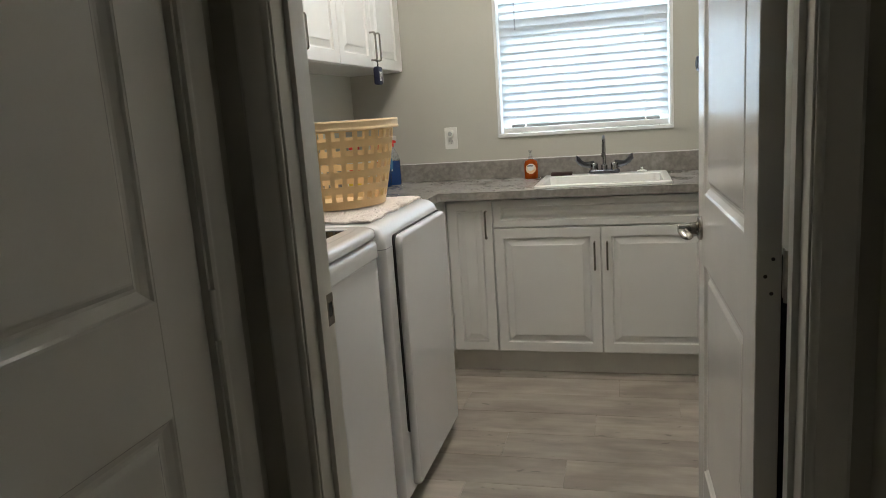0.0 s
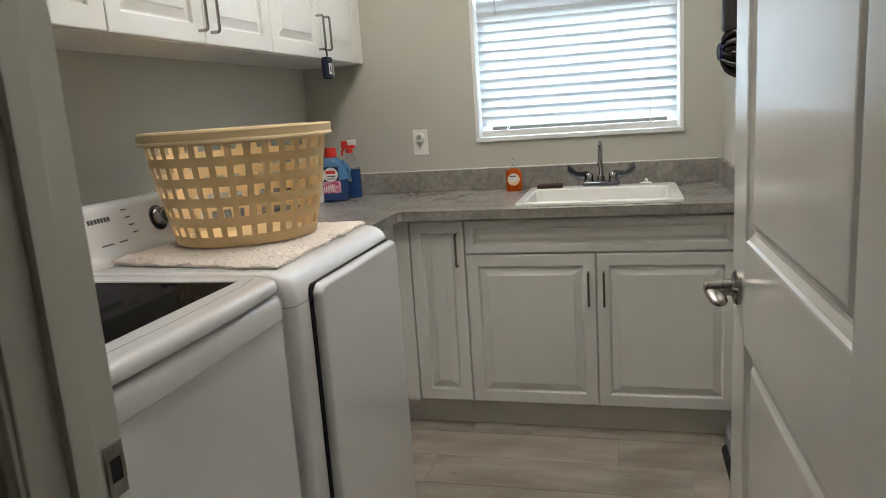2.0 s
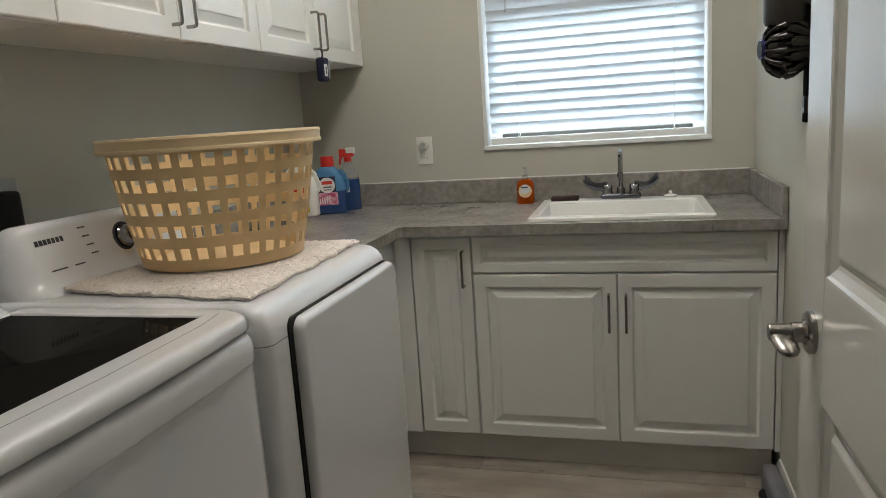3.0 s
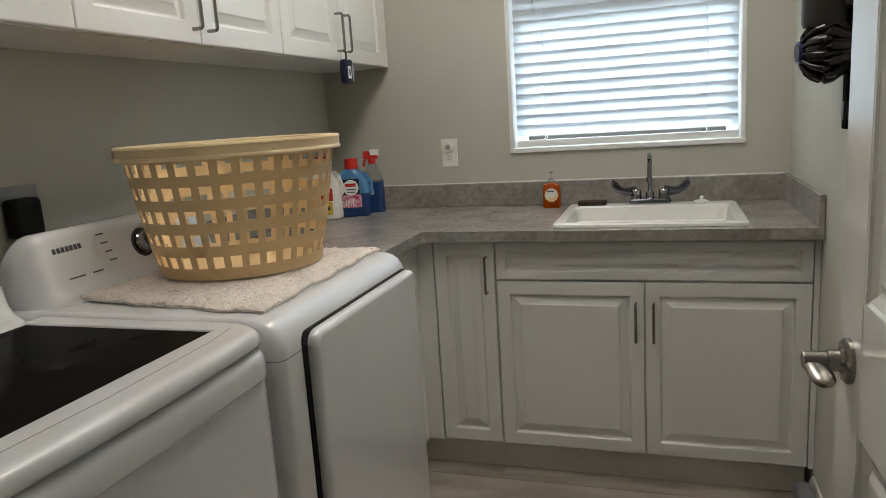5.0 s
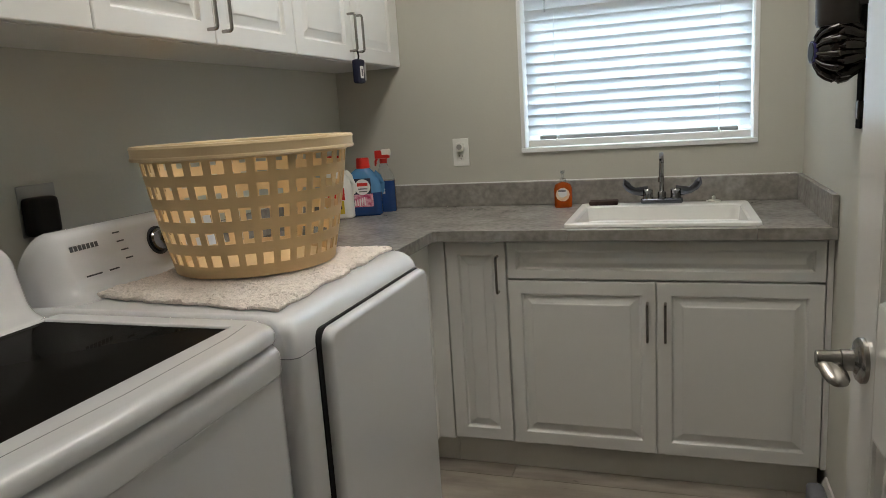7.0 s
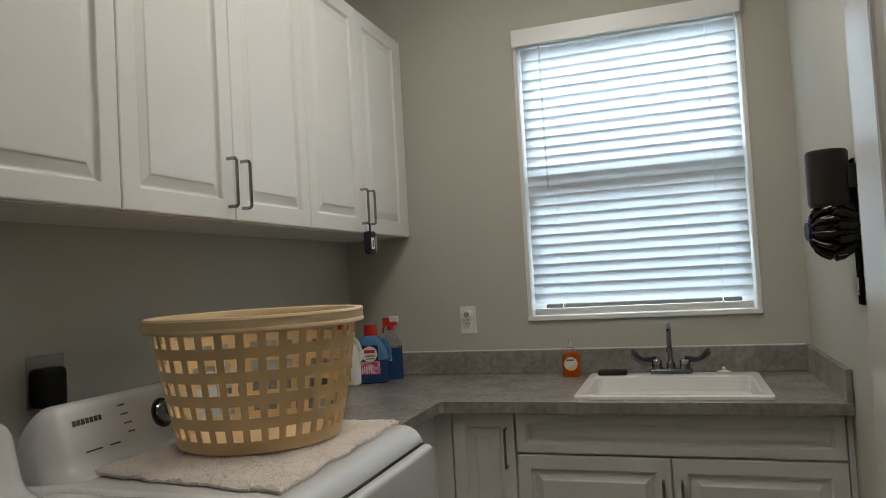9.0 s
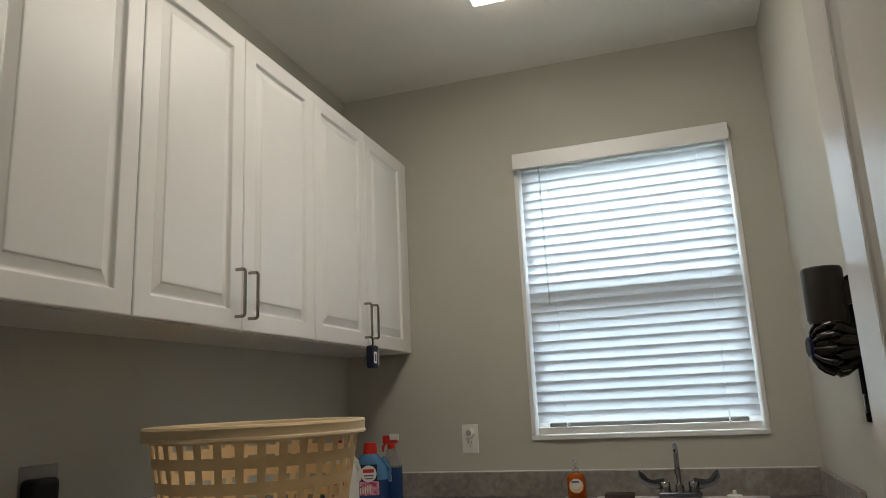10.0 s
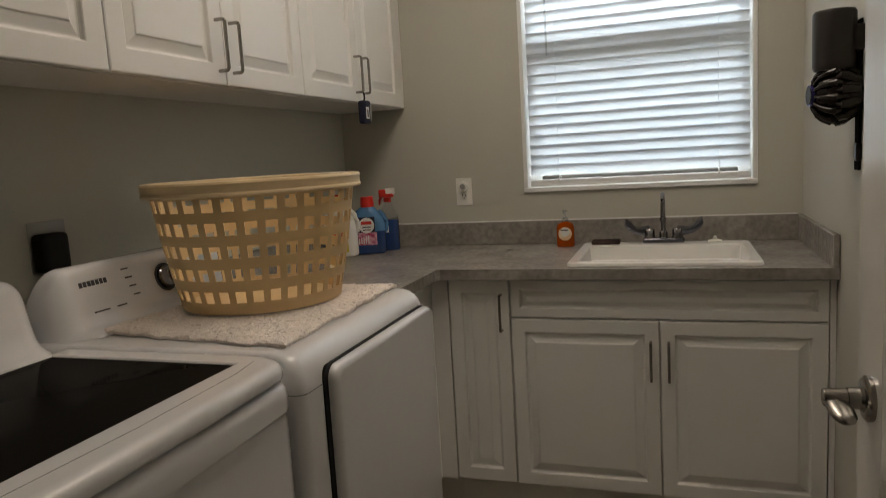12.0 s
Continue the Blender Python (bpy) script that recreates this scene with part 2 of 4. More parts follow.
def box(x0, x1, y0, y1, z0, z1, bevel=0.0, seg=2, bm=None):
    own = bmesh.new()
    bmesh.ops.create_cube(own, size=1.0)
    for v in own.verts:
        v.co = Vector((x0 if v.co.x < 0 else x1, y0 if v.co.y < 0 else y1, z0 if v.co.z < 0 else z1))
    if bevel:
        bmesh.ops.bevel(own, geom=own.edges[:], offset=bevel, segments=seg, profile=0.6, affect="EDGES")
    return join(bm, own)


def join(bm, own):
    if bm is None:
        return own
    me = bpy.data.meshes.new("tmp")
    own.to_mesh(me)
    own.free()
    bm.from_mesh(me)
    bpy.data.meshes.remove(me)
    return bm


def lathe(profile, seg=24, bm=None, axis="Z", at=(0, 0, 0)):
    """A turned shape from (radius, height) pairs."""
    bm = bmesh.new() if bm is None else bm
    rings = []
    for r, h in profile:
        ring = []
        for k in range(seg):
            a = 2 * math.pi * k / seg
            p = Vector((r * math.cos(a), r * math.sin(a), h))
            if axis == "X":
                p = Vector((h, r * math.cos(a), r * math.sin(a)))
            if axis == "Y":
                p = Vector((r * math.cos(a), h, r * math.sin(a)))
            ring.append(bm.verts.new(p + Vector(at)))
        rings.append(ring)
    for a, b in zip(rings, rings[1:]):
        for k in range(seg):
            bm.faces.new((a[k], a[(k + 1) % seg], b[(k + 1) % seg], b[k]))
    bm.faces.new(rings[0])
    bm.faces.new(rings[-1])
    return bm


def tube(points, radius, seg=10, bm=None, flat=1.0):
    """A round bar along points; flat squeezes it upright."""
    bm = bmesh.new() if bm is None else bm
    pts = [Vector(p) for p in points]
    rings = []
    for i, p in enumerate(pts):
        d = (pts[min(i + 1, len(pts) - 1)] - pts[max(i - 1, 0)]).normalized()
        ref = Vector((0, 0, 1)) if abs(d.z) < 0.9 else Vector((0, 1, 0))
        u = d.cross(ref).normalized()
        v = d.cross(u).normalized()
        r = radius[i] if isinstance(radius, (list, tuple)) else radius
        rings.append([bm.verts.new(p + u * r * math.cos(2 * math.pi * k / seg) + v * r * flat * math.sin(2 * math.pi * k / seg)) for k in range(seg)])
    for a, b in zip(rings, rings[1:]):
        for k in range(seg):
            bm.faces.new((a[k], a[(k + 1) % seg], b[(k + 1) % seg], b[k]))
    bm.faces.new(rings[0])
    bm.faces.new(rings[-1])
    return bm


def arc(center, r, a0, a1, plane="xz", n=6):
    out = []
    for i in range(n + 1):
        a = radians(a0 + (a1 - a0) * i / n)
        u, v = r * math.cos(a), r * math.sin(a)
        out.append((center[0] + u, center[1], center[2] + v) if plane == "xz" else
                   (center[0], center[1] + u, center[2] + v) if plane == "yz" else (center[0] + u, center[1] + v, center[2]))
    return out


def extrude_profile(points, y0, y1, bm=None, bevel=0.0, seg=3):
    """A solid with an x-z outline, run along y."""
    own = bmesh.new()
    a = [own.verts.new((x, y0, z)) for x, z in points]
    b = [own.verts.new((x, y1, z)) for x, z in points]
    fa, fb = own.faces.new(a), own.faces.new(b)
    for k in range(len(a)):
        own.faces.new((a[k], a[(k + 1) % len(a)], b[(k + 1) % len(a)], b[k]))
    if bevel:
        bmesh.ops.bevel(own, geom=list(fa.edges) + list(fb.edges), offset=bevel, segments=seg, profile=0.6, affect="EDGES")
    return join(bm, own)


def prism(outline, z0, z1, bevel=0.0, bm=None):
    """A slab with an x-y outline."""
    own = bmesh.new()
    a = [own.verts.new((x, y, z0)) for x, y in outline]
    b = [own.verts.new((x, y, z1)) for x, y in outline]
    fa, fb = own.faces.new(a), own.faces.new(b)
    for k in range(len(a)):
        own.faces.new((a[k], a[(k + 1) % len(a)], b[(k + 1) % len(a)], b[k]))
    if bevel:
        bmesh.ops.bevel(own, geom=list(fb.edges) + list(fa.edges), offset=bevel, segments=4, profile=0.5, affect="EDGES")
    return join(bm, own)


def loft(outlines, matrix=None):
    """A closed skin through outlines that have equally many corners, capped at both ends."""
    bm = bmesh.new()
    rings = [[bm.verts.new(p) for p in ring] for ring in outlines]
    for a, b in zip(rings, rings[1:]):
        for k in range(len(a)):
            bm.faces.new((a[k], a[(k + 1) % len(a)], b[(k + 1) % len(a)], b[k]))
    bm.faces.new(rings[0])
    bm.faces.new(rings[-1])
    if matrix is not None:
        bmesh.ops.transform(bm, matrix=matrix, verts=bm.verts)
    return bm


def round_rect(x0, x1, y0, y1, r, n=6):
    """Corners of a rounded rectangle."""
    out = []
    for cx, cy, a0 in ((x1 - r, y1 - r, 0), (x0 + r, y1 - r, 90), (x0 + r, y0 + r, 180), (x1 - r, y0 + r, 270)):
        for k in range(n + 1):
            a = radians(a0 + 90 * k / n)
            out.append((cx + r * math.cos(a), cy + r * math.sin(a)))
    return out


def raised(w, h, rings, bm=None, x0=0.0, z0=0.0, back=True):
    """A panel in the x-z plane that faces -y, from (inset, depth) rings; depth is measured towards +y."""
    bm = bmesh.new() if bm is None else bm
    loops = []
    for inset, depth in rings:
        loops.append([bm.verts.new((x0 + x, depth, z0 + z)) for x, z in
                      ((inset, inset), (w - inset, inset), (w - inset, h - inset), (inset, h - inset))])
    for a, b in zip(loops, loops[1:]):
        for k in range(4):
            bm.faces.new((a[k], a[(k + 1) % 4], b[(k + 1) % 4], b[k]))
    if back:
        bm.faces.new(loops[0])
    bm.faces.new(loops[-1])
    return bm


def pull(parent, x, z0, z1, out=0.03, name="handle"):
    """A bent bar pull on a face at y = 0 that faces -y."""
    r = 0.008
    pts = [(x, 0.0, z0), (x, -out + r, z0)] + arc((x, -out + r, z0 + r), r, 270, 180, "yz", 4)
    pts += arc((x, -out + r, z1 - r), r, 180, 90, "yz", 4) + [(x, 0.0, z1)]
    return part(name, tube(pts, 0.0048, 10), M_NICKEL, parent, "brushed nickel bar pull")


def foil_rings(frame_w, bevel, t=0.019):
    """Outline rings of a foil cabinet door: flat frame, a tight cove, then a wide bevel up to the raised panel."""
    f, e = frame_w, frame_w + bevel
    return [(0.0, t), (0.0, 0.004), (0.0012, 0.0014), (0.0040, 0.0), (f - 0.002, 0.0), (f, 0.0006), (f + 0.0016, 0.0028), (f + 0.0030, 0.0080), (f + 0.0048, 0.0112), (f + 0.0080, 0.0122),
            (f + 0.0115, 0.0116), (e - 0.0045, 0.0036), (e - 0.0015, 0.0012), (e + 0.001, 0.0006), (e + 0.004, 0.0005)]


def cabinet_door(parent, x0, w, z0, h, frame_w, name="door", bevel=0.038):
    ob = part(name, raised(w, h, foil_rings(frame_w, bevel)), M_CAB, parent, flat=True)
    ob.matrix_local = Matrix.Translation((x0, 0, z0))
    return ob


def interior_door(ob, w, h=2.03, t=0.04):
    """Two-panel moulded door leaf in x 0..w, y 0..t, z 0..h under ob; both faces moulded."""
    s, rails = 0.118, ((0.0, 0.23), (0.835, 1.02), (h - 0.12, h))
    for a, b in ((0, s), (w - s, w)):
        part("stile", box(a, b, 0, t, 0, h, 0.0015, 1), M_DOOR, ob)
    for a, b in rails:
        part("rail", box(s, w - s, 0.0004, t - 0.0004, a, b), M_DOOR, ob)
    for (_, a), (b, _) in zip(rails, rails[1:]):
        pw, ph = w - 2 * s, b - a
        prof = [(0.0, 0.0004), (0.004, 0.0010), (0.008, 0.0050), (0.020, 0.0110), (0.026, 0.0125), (0.032, 0.0115), (0.040, 0.0060), (0.044, 0.0050)]
        bm = raised(pw, ph, prof, None, s, a, False)
        other = raised(pw, ph, [(i, t - d) for i, d in prof], None, s, a, False)
        part("panel", join(bm, other), M_DOOR, ob, flat=True)

# ---- the shell of the two rooms ----
def structure(name, bm, mat, label, category):
    return tagged(part(name, bm, mat), label, category, kind="structure")


WIN_X0, WIN_X1, WIN_Z0, WIN_Z1 = -0.70, 0.196, 1.150, 2.372
T = 0.12
bm = box(LEFT - T, WIN_X0, BACK, BACK + 0.16, -0.1, CEIL + 0.1)
box(WIN_X1, RIGHT + T, BACK, BACK + 0.16, -0.1, CEIL + 0.1, bm=bm)
box(WIN_X0, WIN_X1, BACK, BACK + 0.16, -0.1, WIN_Z0, bm=bm)
box(WIN_X0, WIN_X1, BACK, BACK + 0.16, WIN_Z1, CEIL + 0.1, bm=bm)
structure("wall_north", bm, M_WALL, "greige painted wall with a window over the sink", "wall")
structure("wall_west", box(LEFT - T, LEFT, FRONT - 0.115, BACK, -0.1, CEIL + 0.1), M_WALL, "greige painted wall behind washer and dryer", "wall")
structure("wall_east", box(RIGHT, RIGHT + T, FRONT, BACK, -0.1, CEIL + 0.1), M_WALL, "greige painted wall beside the open door", "wall")
DOOR_X0, DOOR_X1, DOOR_TOP = -0.602, 0.235, 2.05
JT = 0.018
bm = box(LEFT, DOOR_X0 - JT, HALL_F, FRONT, -0.1, CEIL + 0.1)
box(DOOR_X1 + JT, RIGHT + T, HALL_F, FRONT, -0.1, CEIL + 0.1, bm=bm)
box(DOOR_X0 - JT, DOOR_X1 + JT, HALL_F, FRONT, DOOR_TOP + JT, CEIL + 0.1, bm=bm)
structure("wall_south", bm, M_WALL, "greige partition wall with the laundry doorway", "wall")
LD_Y0, LD_Y1 = 0.408, 1.230
bm = box(HALL_L - T, HALL_L, LD_Y1 + JT, HALL_F, -0.1, CEIL + 0.1)
box(HALL_L - T, HALL_L, HALL_B, LD_Y0 - JT, -0.1, CEIL + 0.1, bm=bm)
box(HALL_L - T, HALL_L, LD_Y0 - JT, LD_Y1 + JT, DOOR_TOP + JT, CEIL + 0.1, bm=bm)
structure("wall_hall_west", bm, M_WALL, "greige hallway wall with a closed door", "wall")
structure("wall_hall_east", box(HALL_R, HALL_R + T, HALL_B, HALL_F, -0.1, CEIL + 0.1), M_WALL, "plain greige hallway wall", "wall")
# Unseen closing wall, added far back so little light bounces forward.
structure("wall_hall_south", box(HALL_L - T, HALL_R + T, HALL_B - T, HALL_B, -0.1, CEIL + 0.1), M_WALL, "unseen greige end wall, set far back to dim the hall", "wall")
structure("ceiling", box(LEFT, RIGHT, FRONT, BACK, CEIL, CEIL + 0.1), M_CEIL, "off-white textured laundry ceiling", "ceiling")
structure("ceiling_hall", box(HALL_L, HALL_R, HALL_B, HALL_F, CEIL, CEIL + 0.1), M_CEIL, "off-white hallway ceiling", "ceiling")
floor = structure("floor", prism([(LEFT - T, FRONT - 0.115), (HALL_L - T, FRONT - 0.115), (HALL_L - T, HALL_B - T), (HALL_R + T, HALL_B - T), (HALL_R + T, FRONT - 0.115), (RIGHT + T, FRONT - 0.115), (RIGHT + T, BACK + 0.16), (LEFT - T, BACK + 0.16)], -0.12, -0.004), M_GROUT, "wood-look porcelain plank tile floor in pale greige", "floor")
structure("ground", box(-80, 80, -80, 90, -0.5, -0.15), M_GROUND, "mown lawn outside the window", "ground")


# ---- doorway trim ----
def casing_profile(width, face, inner):
    """x-y outline of a moulded casing strip: inner edge at x = 0, wall at y = 0, face towards -y."""
    return [(0.0, 0.0), (0.0, -0.008), (0.004, -0.011), (0.010, -0.011), (0.013, -0.009), (0.018, -0.010), (0.030, -0.016), (width - 0.006, -0.018), (width, -0.014), (width, 0.0)]


def casing(name, x, y, flip, height, label, parent=None):
    w = 0.062
    pts = [((x + (-px if flip else px)), y + py) for px, py in casing_profile(w, 0, 0)]
    return tagged(part(name, prism(pts, 0.0, height), M_TRIM), label, "trim", kind="structure")


casing("trim_casing_left", DOOR_X0 - 0.004, HALL_F, True, DOOR_TOP + 0.062, "white moulded door casing")
casing("trim_casing_right", DOOR_X1 + 0.004, HALL_F, False, DOOR_TOP + 0.062, "white moulded door casing")
structure("trim_casing_head", box(DOOR_X0 - 0.004, DOOR_X1 + 0.004, HALL_F - 0.016, HALL_F, DOOR_TOP + 0.004, DOOR_TOP + 0.062, 0.004), M_TRIM, "white moulded head casing", "trim")
for side, x0, x1 in (("left", DOOR_X0 - JT, DOOR_X0), ("right", DOOR_X1, DOOR_X1 + JT)):
    structure("door_jamb_" + side, box(x0, x1, HALL_F - 0.002, FRONT + 0.002, 0, DOOR_TOP, 0.0015, 1), M_TRIM, "white painted door jamb", "trim")
structure("door_jamb_head", box(DOOR_X0 - JT, DOOR_X1 + JT, HALL_F - 0.002, FRONT + 0.002, DOOR_TOP, DOOR_TOP + JT), M_TRIM, "white painted door head jamb", "trim")
structure("door_stop_left", box(DOOR_X0, DOOR_X0 + 0.011, 1.385, 1.418, 0, DOOR_TOP, 0.002), M_TRIM, "white door stop strip", "trim")
structure("door_stop_right", box(DOOR_X1 - 0.011, DOOR_X1, 1.385, 1.418, 0, DOOR_TOP, 0.002), M_TRIM, "white door stop strip", "trim")
structure("door_stop_head", box(DOOR_X0 + 0.011, DOOR_X1 - 0.011, 1.385, 1.418, DOOR_TOP - 0.011, DOOR_TOP, 0.002), M_TRIM, "white door stop strip", "trim")

strike = thing("strike_plate", "brushed nickel strike plate set in the door jamb", "strike plate", (DOOR_X0, 1.450, 0.920))
bm = box(0.0002, 0.0022, -0.014, 0.016, -0.032, -0.014, 0.0006, 1)
box(0.0002, 0.0022, -0.014, 0.016, 0.014, 0.032, 0.0006, 1, bm)
box(0.0002, 0.0022, -0.014, -0.008, -0.014, 0.014, bm=bm)
box(0.0002, 0.0022, 0.010, 0.016, -0.014, 0.014, bm=bm)
part("plate", bm, M_NICKEL, strike)
part("latch_hole", box(0.0001, 0.0008, -0.008, 0.010, -0.014, 0.014), M_SEAM, strike, "dark latch hole")

# Baseboards
structure("baseboard_east", extrude_profile([(RIGHT, 0), (RIGHT - 0.014, 0), (RIGHT - 0.014, 0.07), (RIGHT - 0.009, 0.082), (RIGHT - 0.006, 0.092), (RIGHT, 0.094)], FRONT, 3.465), M_TRIM, "white moulded baseboard", "baseboard")
structure("baseboard_hall_east", extrude_profile([(HALL_R, 0), (HALL_R - 0.014, 0), (HALL_R - 0.014, 0.07), (HALL_R - 0.006, 0.092), (HALL_R, 0.094)], HALL_B, HALL_F), M_TRIM, "white moulded baseboard", "baseboard")


# ---- the open laundry door ----
def hinge(parent, z, at):
    bm = lathe([(0.0058, z - 0.045), (0.0058, z + 0.045)], 10, None, "Z", at)
    box(at[0] - 0.0015, at[0] + 0.030, at[1] - 0.0012, at[1] + 0.0012, z - 0.044, z + 0.044, bm=bm)
    h = part("hinge", bm, M_BRASS, parent, "satin nickel butt hinge")
    part("leaf", box(-0.0012, 0.0, 0.004, 0.036, z - 0.045, z + 0.045, 0.0004, 1), M_TRIM, h, "painted hinge leaf")
    for dy, dz in ((0.014, 0.030), (0.026, 0.0), (0.016, -0.030)):
        part("screw", lathe([(0.0034, -0.0018), (0.0034, -0.0010)], 10, None, "X", (0, dy, z + dz)), M_OUTLET_DARK, h)
    return h


def lever(parent, x, z, y, way, name="lever_handle"):
    """Round rose, neck and a curved lever; the face lies at y and the handle stands out along way."""
    rose = part(name, lathe([(0.033, 0.0), (0.033, way * 0.006), (0.029, way * 0.010), (0.015, way * 0.012)], 28, None, "Y", (x, y, z)), M_NICKEL, parent, "brushed nickel lever handle")
    part("neck", lathe([(0.022, way * 0.010), (0.016, way * 0.015), (0.0155, way * 0.030), (0.0135, way * 0.031), (0.0130, way * 0.060), (0.0115, way * 0.062)], 24, None, "Y", (x, y, z)), M_NICKEL, rose)
    d = -1.0
    pts = [(x + 0.010, y + way * 0.052, z - 0.002), (x + d * 0.002, y + way * 0.050, z - 0.003), (x + d * 0.016, y + way * 0.046, z - 0.006), (x + d * 0.030, y + way * 0.043, z - 0.011), (x + d * 0.043, y + way * 0.041, z - 0.015), (x + d * 0.051, y + way * 0.040, z - 0.018), (x + d * 0.054, y + way * 0.040, z - 0.019)]
    part("lever", tube(pts, [0.010, 0.0135, 0.0165, 0.0175, 0.0155, 0.0105, 0.003], 20, None, 0.5), M_NICKEL, rose, "flattened paddle lever")
    return rose


DW = 0.812
door_1 = thing("door_1", "white two-panel interior door standing open", "door", (0.224, 1.462, 0.008), 91.3, kind="structure")
interior_door(door_1, DW)
lever(door_1, DW - 0.066, 0.925, 0.04, 1)
for z in (0.2, 0.97, 1.80):
    hinge(door_1, z, (-0.004, -0.008, 0))

door_2 = thing("door_2", "white two-panel interior door, closed", "door", (HALL_L - 0.012, LD_Y0 + 0.002, 0.008), 90, kind="structure")
interior_door(door_2, LD_Y1 - LD_Y0 - 0.004)
for ob in door_2.children:
    ob.matrix_local = Matrix.Translation((0, 0, 0))
for z in (0.2, 0.965, 1.80):
    part("hinge", lathe([(0.006, z - 0.045), (0.006, z + 0.045)], 10, None, "Z", (LD_Y1 - LD_Y0 + 0.0, -0.017, 0)), M_DOOR, door_2, "painted hinge knuckle")
structure("door_jamb_hall", box(HALL_L - 0.10, HALL_L, LD_Y1, LD_Y1 + JT, 0, DOOR_TOP), M_TRIM, "white painted door jamb", "trim")
structure("door_jamb_hall_far", box(HALL_L - 0.10, HALL_L, LD_Y0 - JT, LD_Y0, 0, DOOR_TOP), M_TRIM, "white painted door jamb", "trim")
for nm, y, d in (("trim_casing_hall_near", LD_Y1 + 0.006, 1), ("trim_casing_hall_far", LD_Y0 - 0.006, -1)):
    pts = [(HALL_L - py, y + d * px) for px, py in casing_profile(0.062, 0, 0)]
    tagged(part(nm, prism(pts, 0, DOOR_TOP + 0.062), M_TRIM), "white moulded door casing", "trim", kind="structure")
structure("trim_casing_hall_head", box(HALL_L, HALL_L + 0.016, LD_Y0 - 0.006, LD_Y1 + 0.006, DOOR_TOP + 0.004, DOOR_TOP + 0.062, 0.003), M_TRIM, "white moulded head casing", "trim")


# ---- window and blind ----
window = thing("window_1", "single-hung window behind a closed blind, sash rails coloured as shaded", "window", (0, BACK, 0), kind="structure")
for nm, b in (("frame_left", (WIN_X0, WIN_X0 + 0.05, 0.085, 0.15, WIN_Z0, WIN_Z1)), ("frame_right", (WIN_X1 - 0.05, WIN_X1, 0.085, 0.15, WIN_Z0, WIN_Z1)),
              ("frame_top", (WIN_X0 + 0.05, WIN_X1 - 0.05, 0.085, 0.15, WIN_Z1 - 0.05, WIN_Z1)), ("frame_bottom", (WIN_X0 + 0.05, WIN_X1 - 0.05, 0.085, 0.15, WIN_Z0, WIN_Z0 + 0.05)),
              ("meeting_rail", (WIN_X0 + 0.05, WIN_X1 - 0.05, 0.08, 0.14, 1.735, 1.80))):
    part("window_frame" if nm.startswith("frame") else nm, box(*b, 0.003, 1), M_SHADED_RAIL if nm in ("frame_bottom", "meeting_rail") else M_VINYL, window)
for z0, z1 in ((WIN_Z0 + 0.05, 1.735), (1.80, WIN_Z1 - 0.05)):
    pane = part("pane", box(WIN_X0 + 0.05, WIN_X1 - 0.05, 0.110, 0.114, z0, z1), M_PANE, window, "clear window pane")
    pane.visible_shadow = False
w = 0.014
trim = thing("window_trim", "thin white trim lining the window opening", "trim", (0, BACK, 0), kind="structure")
part("sill", box(WIN_X0 - w, WIN_X1 + w, -0.012, 0.085, WIN_Z0 - 0.014, WIN_Z0 + 0.004, 0.003), M_VINYL, trim, "white window sill")
part("reveal", box(WIN_X0 - w, WIN_X0 + 0.003, -0.006, 0.085, WIN_Z0 + 0.004, WIN_Z1, 0.002, 1), M_VINYL, trim)
part("reveal", box(WIN_X1 - 0.003, WIN_X1 + w, -0.006, 0.085, WIN_Z0 + 0.004, WIN_Z1, 0.002, 1), M_VINYL, trim)

blind = thing("window_blind", "white horizontal slat blind, lowered and tilted shut", "blind", (0, BACK, 0))
bx0, bx1 = WIN_X0 + 0.012, WIN_X1 - 0.012
part("headrail", box(bx0, bx1, 0.010, 0.060, 2.320, 2.368, 0.002, 1), M_VINYL, blind)
part("valance", box(WIN_X0 - 0.010, WIN_X1 + 0.004, -0.045, -0.032, 2.315, 2.388, 0.004), M_PANEL, blind, "flat white valance")
part("valance_return", box(WIN_X1 - 0.008, WIN_X1 + 0.004, -0.032, 0.0, 2.318, 2.386, 0.002, 1), M_PANEL, blind)
part("valance_return", box(WIN_X0 - 0.010, WIN_X0 + 0.002, -0.032, 0.0, 2.318, 2.386, 0.002, 1), M_PANEL, blind)
N_SLAT, PITCH, Z_LOW = 27, 0.0424, 1.2275
own = bmesh.new()
loops = []
for i in range(7):
    u = (i / 6 - 0.5) * 0.0505
    arch = 0.0022 * (1 - (u / 0.025) ** 2)
    loops.append([own.verts.new((x, u, arch)) for x in (bx0, bx1)] + [own.verts.new((x, u, arch - 0.0026)) for x in (bx0, bx1)])
for a, b in zip(loops, loops[1:]):
    own.faces.new((a[0], a[1], b[1], b[0]))
    own.faces.new((a[2], b[2], b[3], a[3]))
    own.faces.new((a[0], b[0], b[2], a[2]))
    own.faces.new((a[1], a[3], b[3], b[1]))
for a in (loops[0], loops[-1]):
    own.faces.new((a[0], a[2], a[3], a[1]))
slat_mesh = mesh_of("slat", own, M_SLAT)
SLAT_TILT = -63
for k in range(N_SLAT):
    ob = new("slat", slat_mesh)
    ob.parent = blind
    ob.matrix_local = pose(0, 0.034, Z_LOW + PITCH * k, SLAT_TILT + random.uniform(-1.5, 1.5), 0, 0)
part("bottom_rail", box(bx0, bx1, 0.016, 0.046, 1.157, 1.185, 0.004), M_VINYL, blind, "white bottom rail")
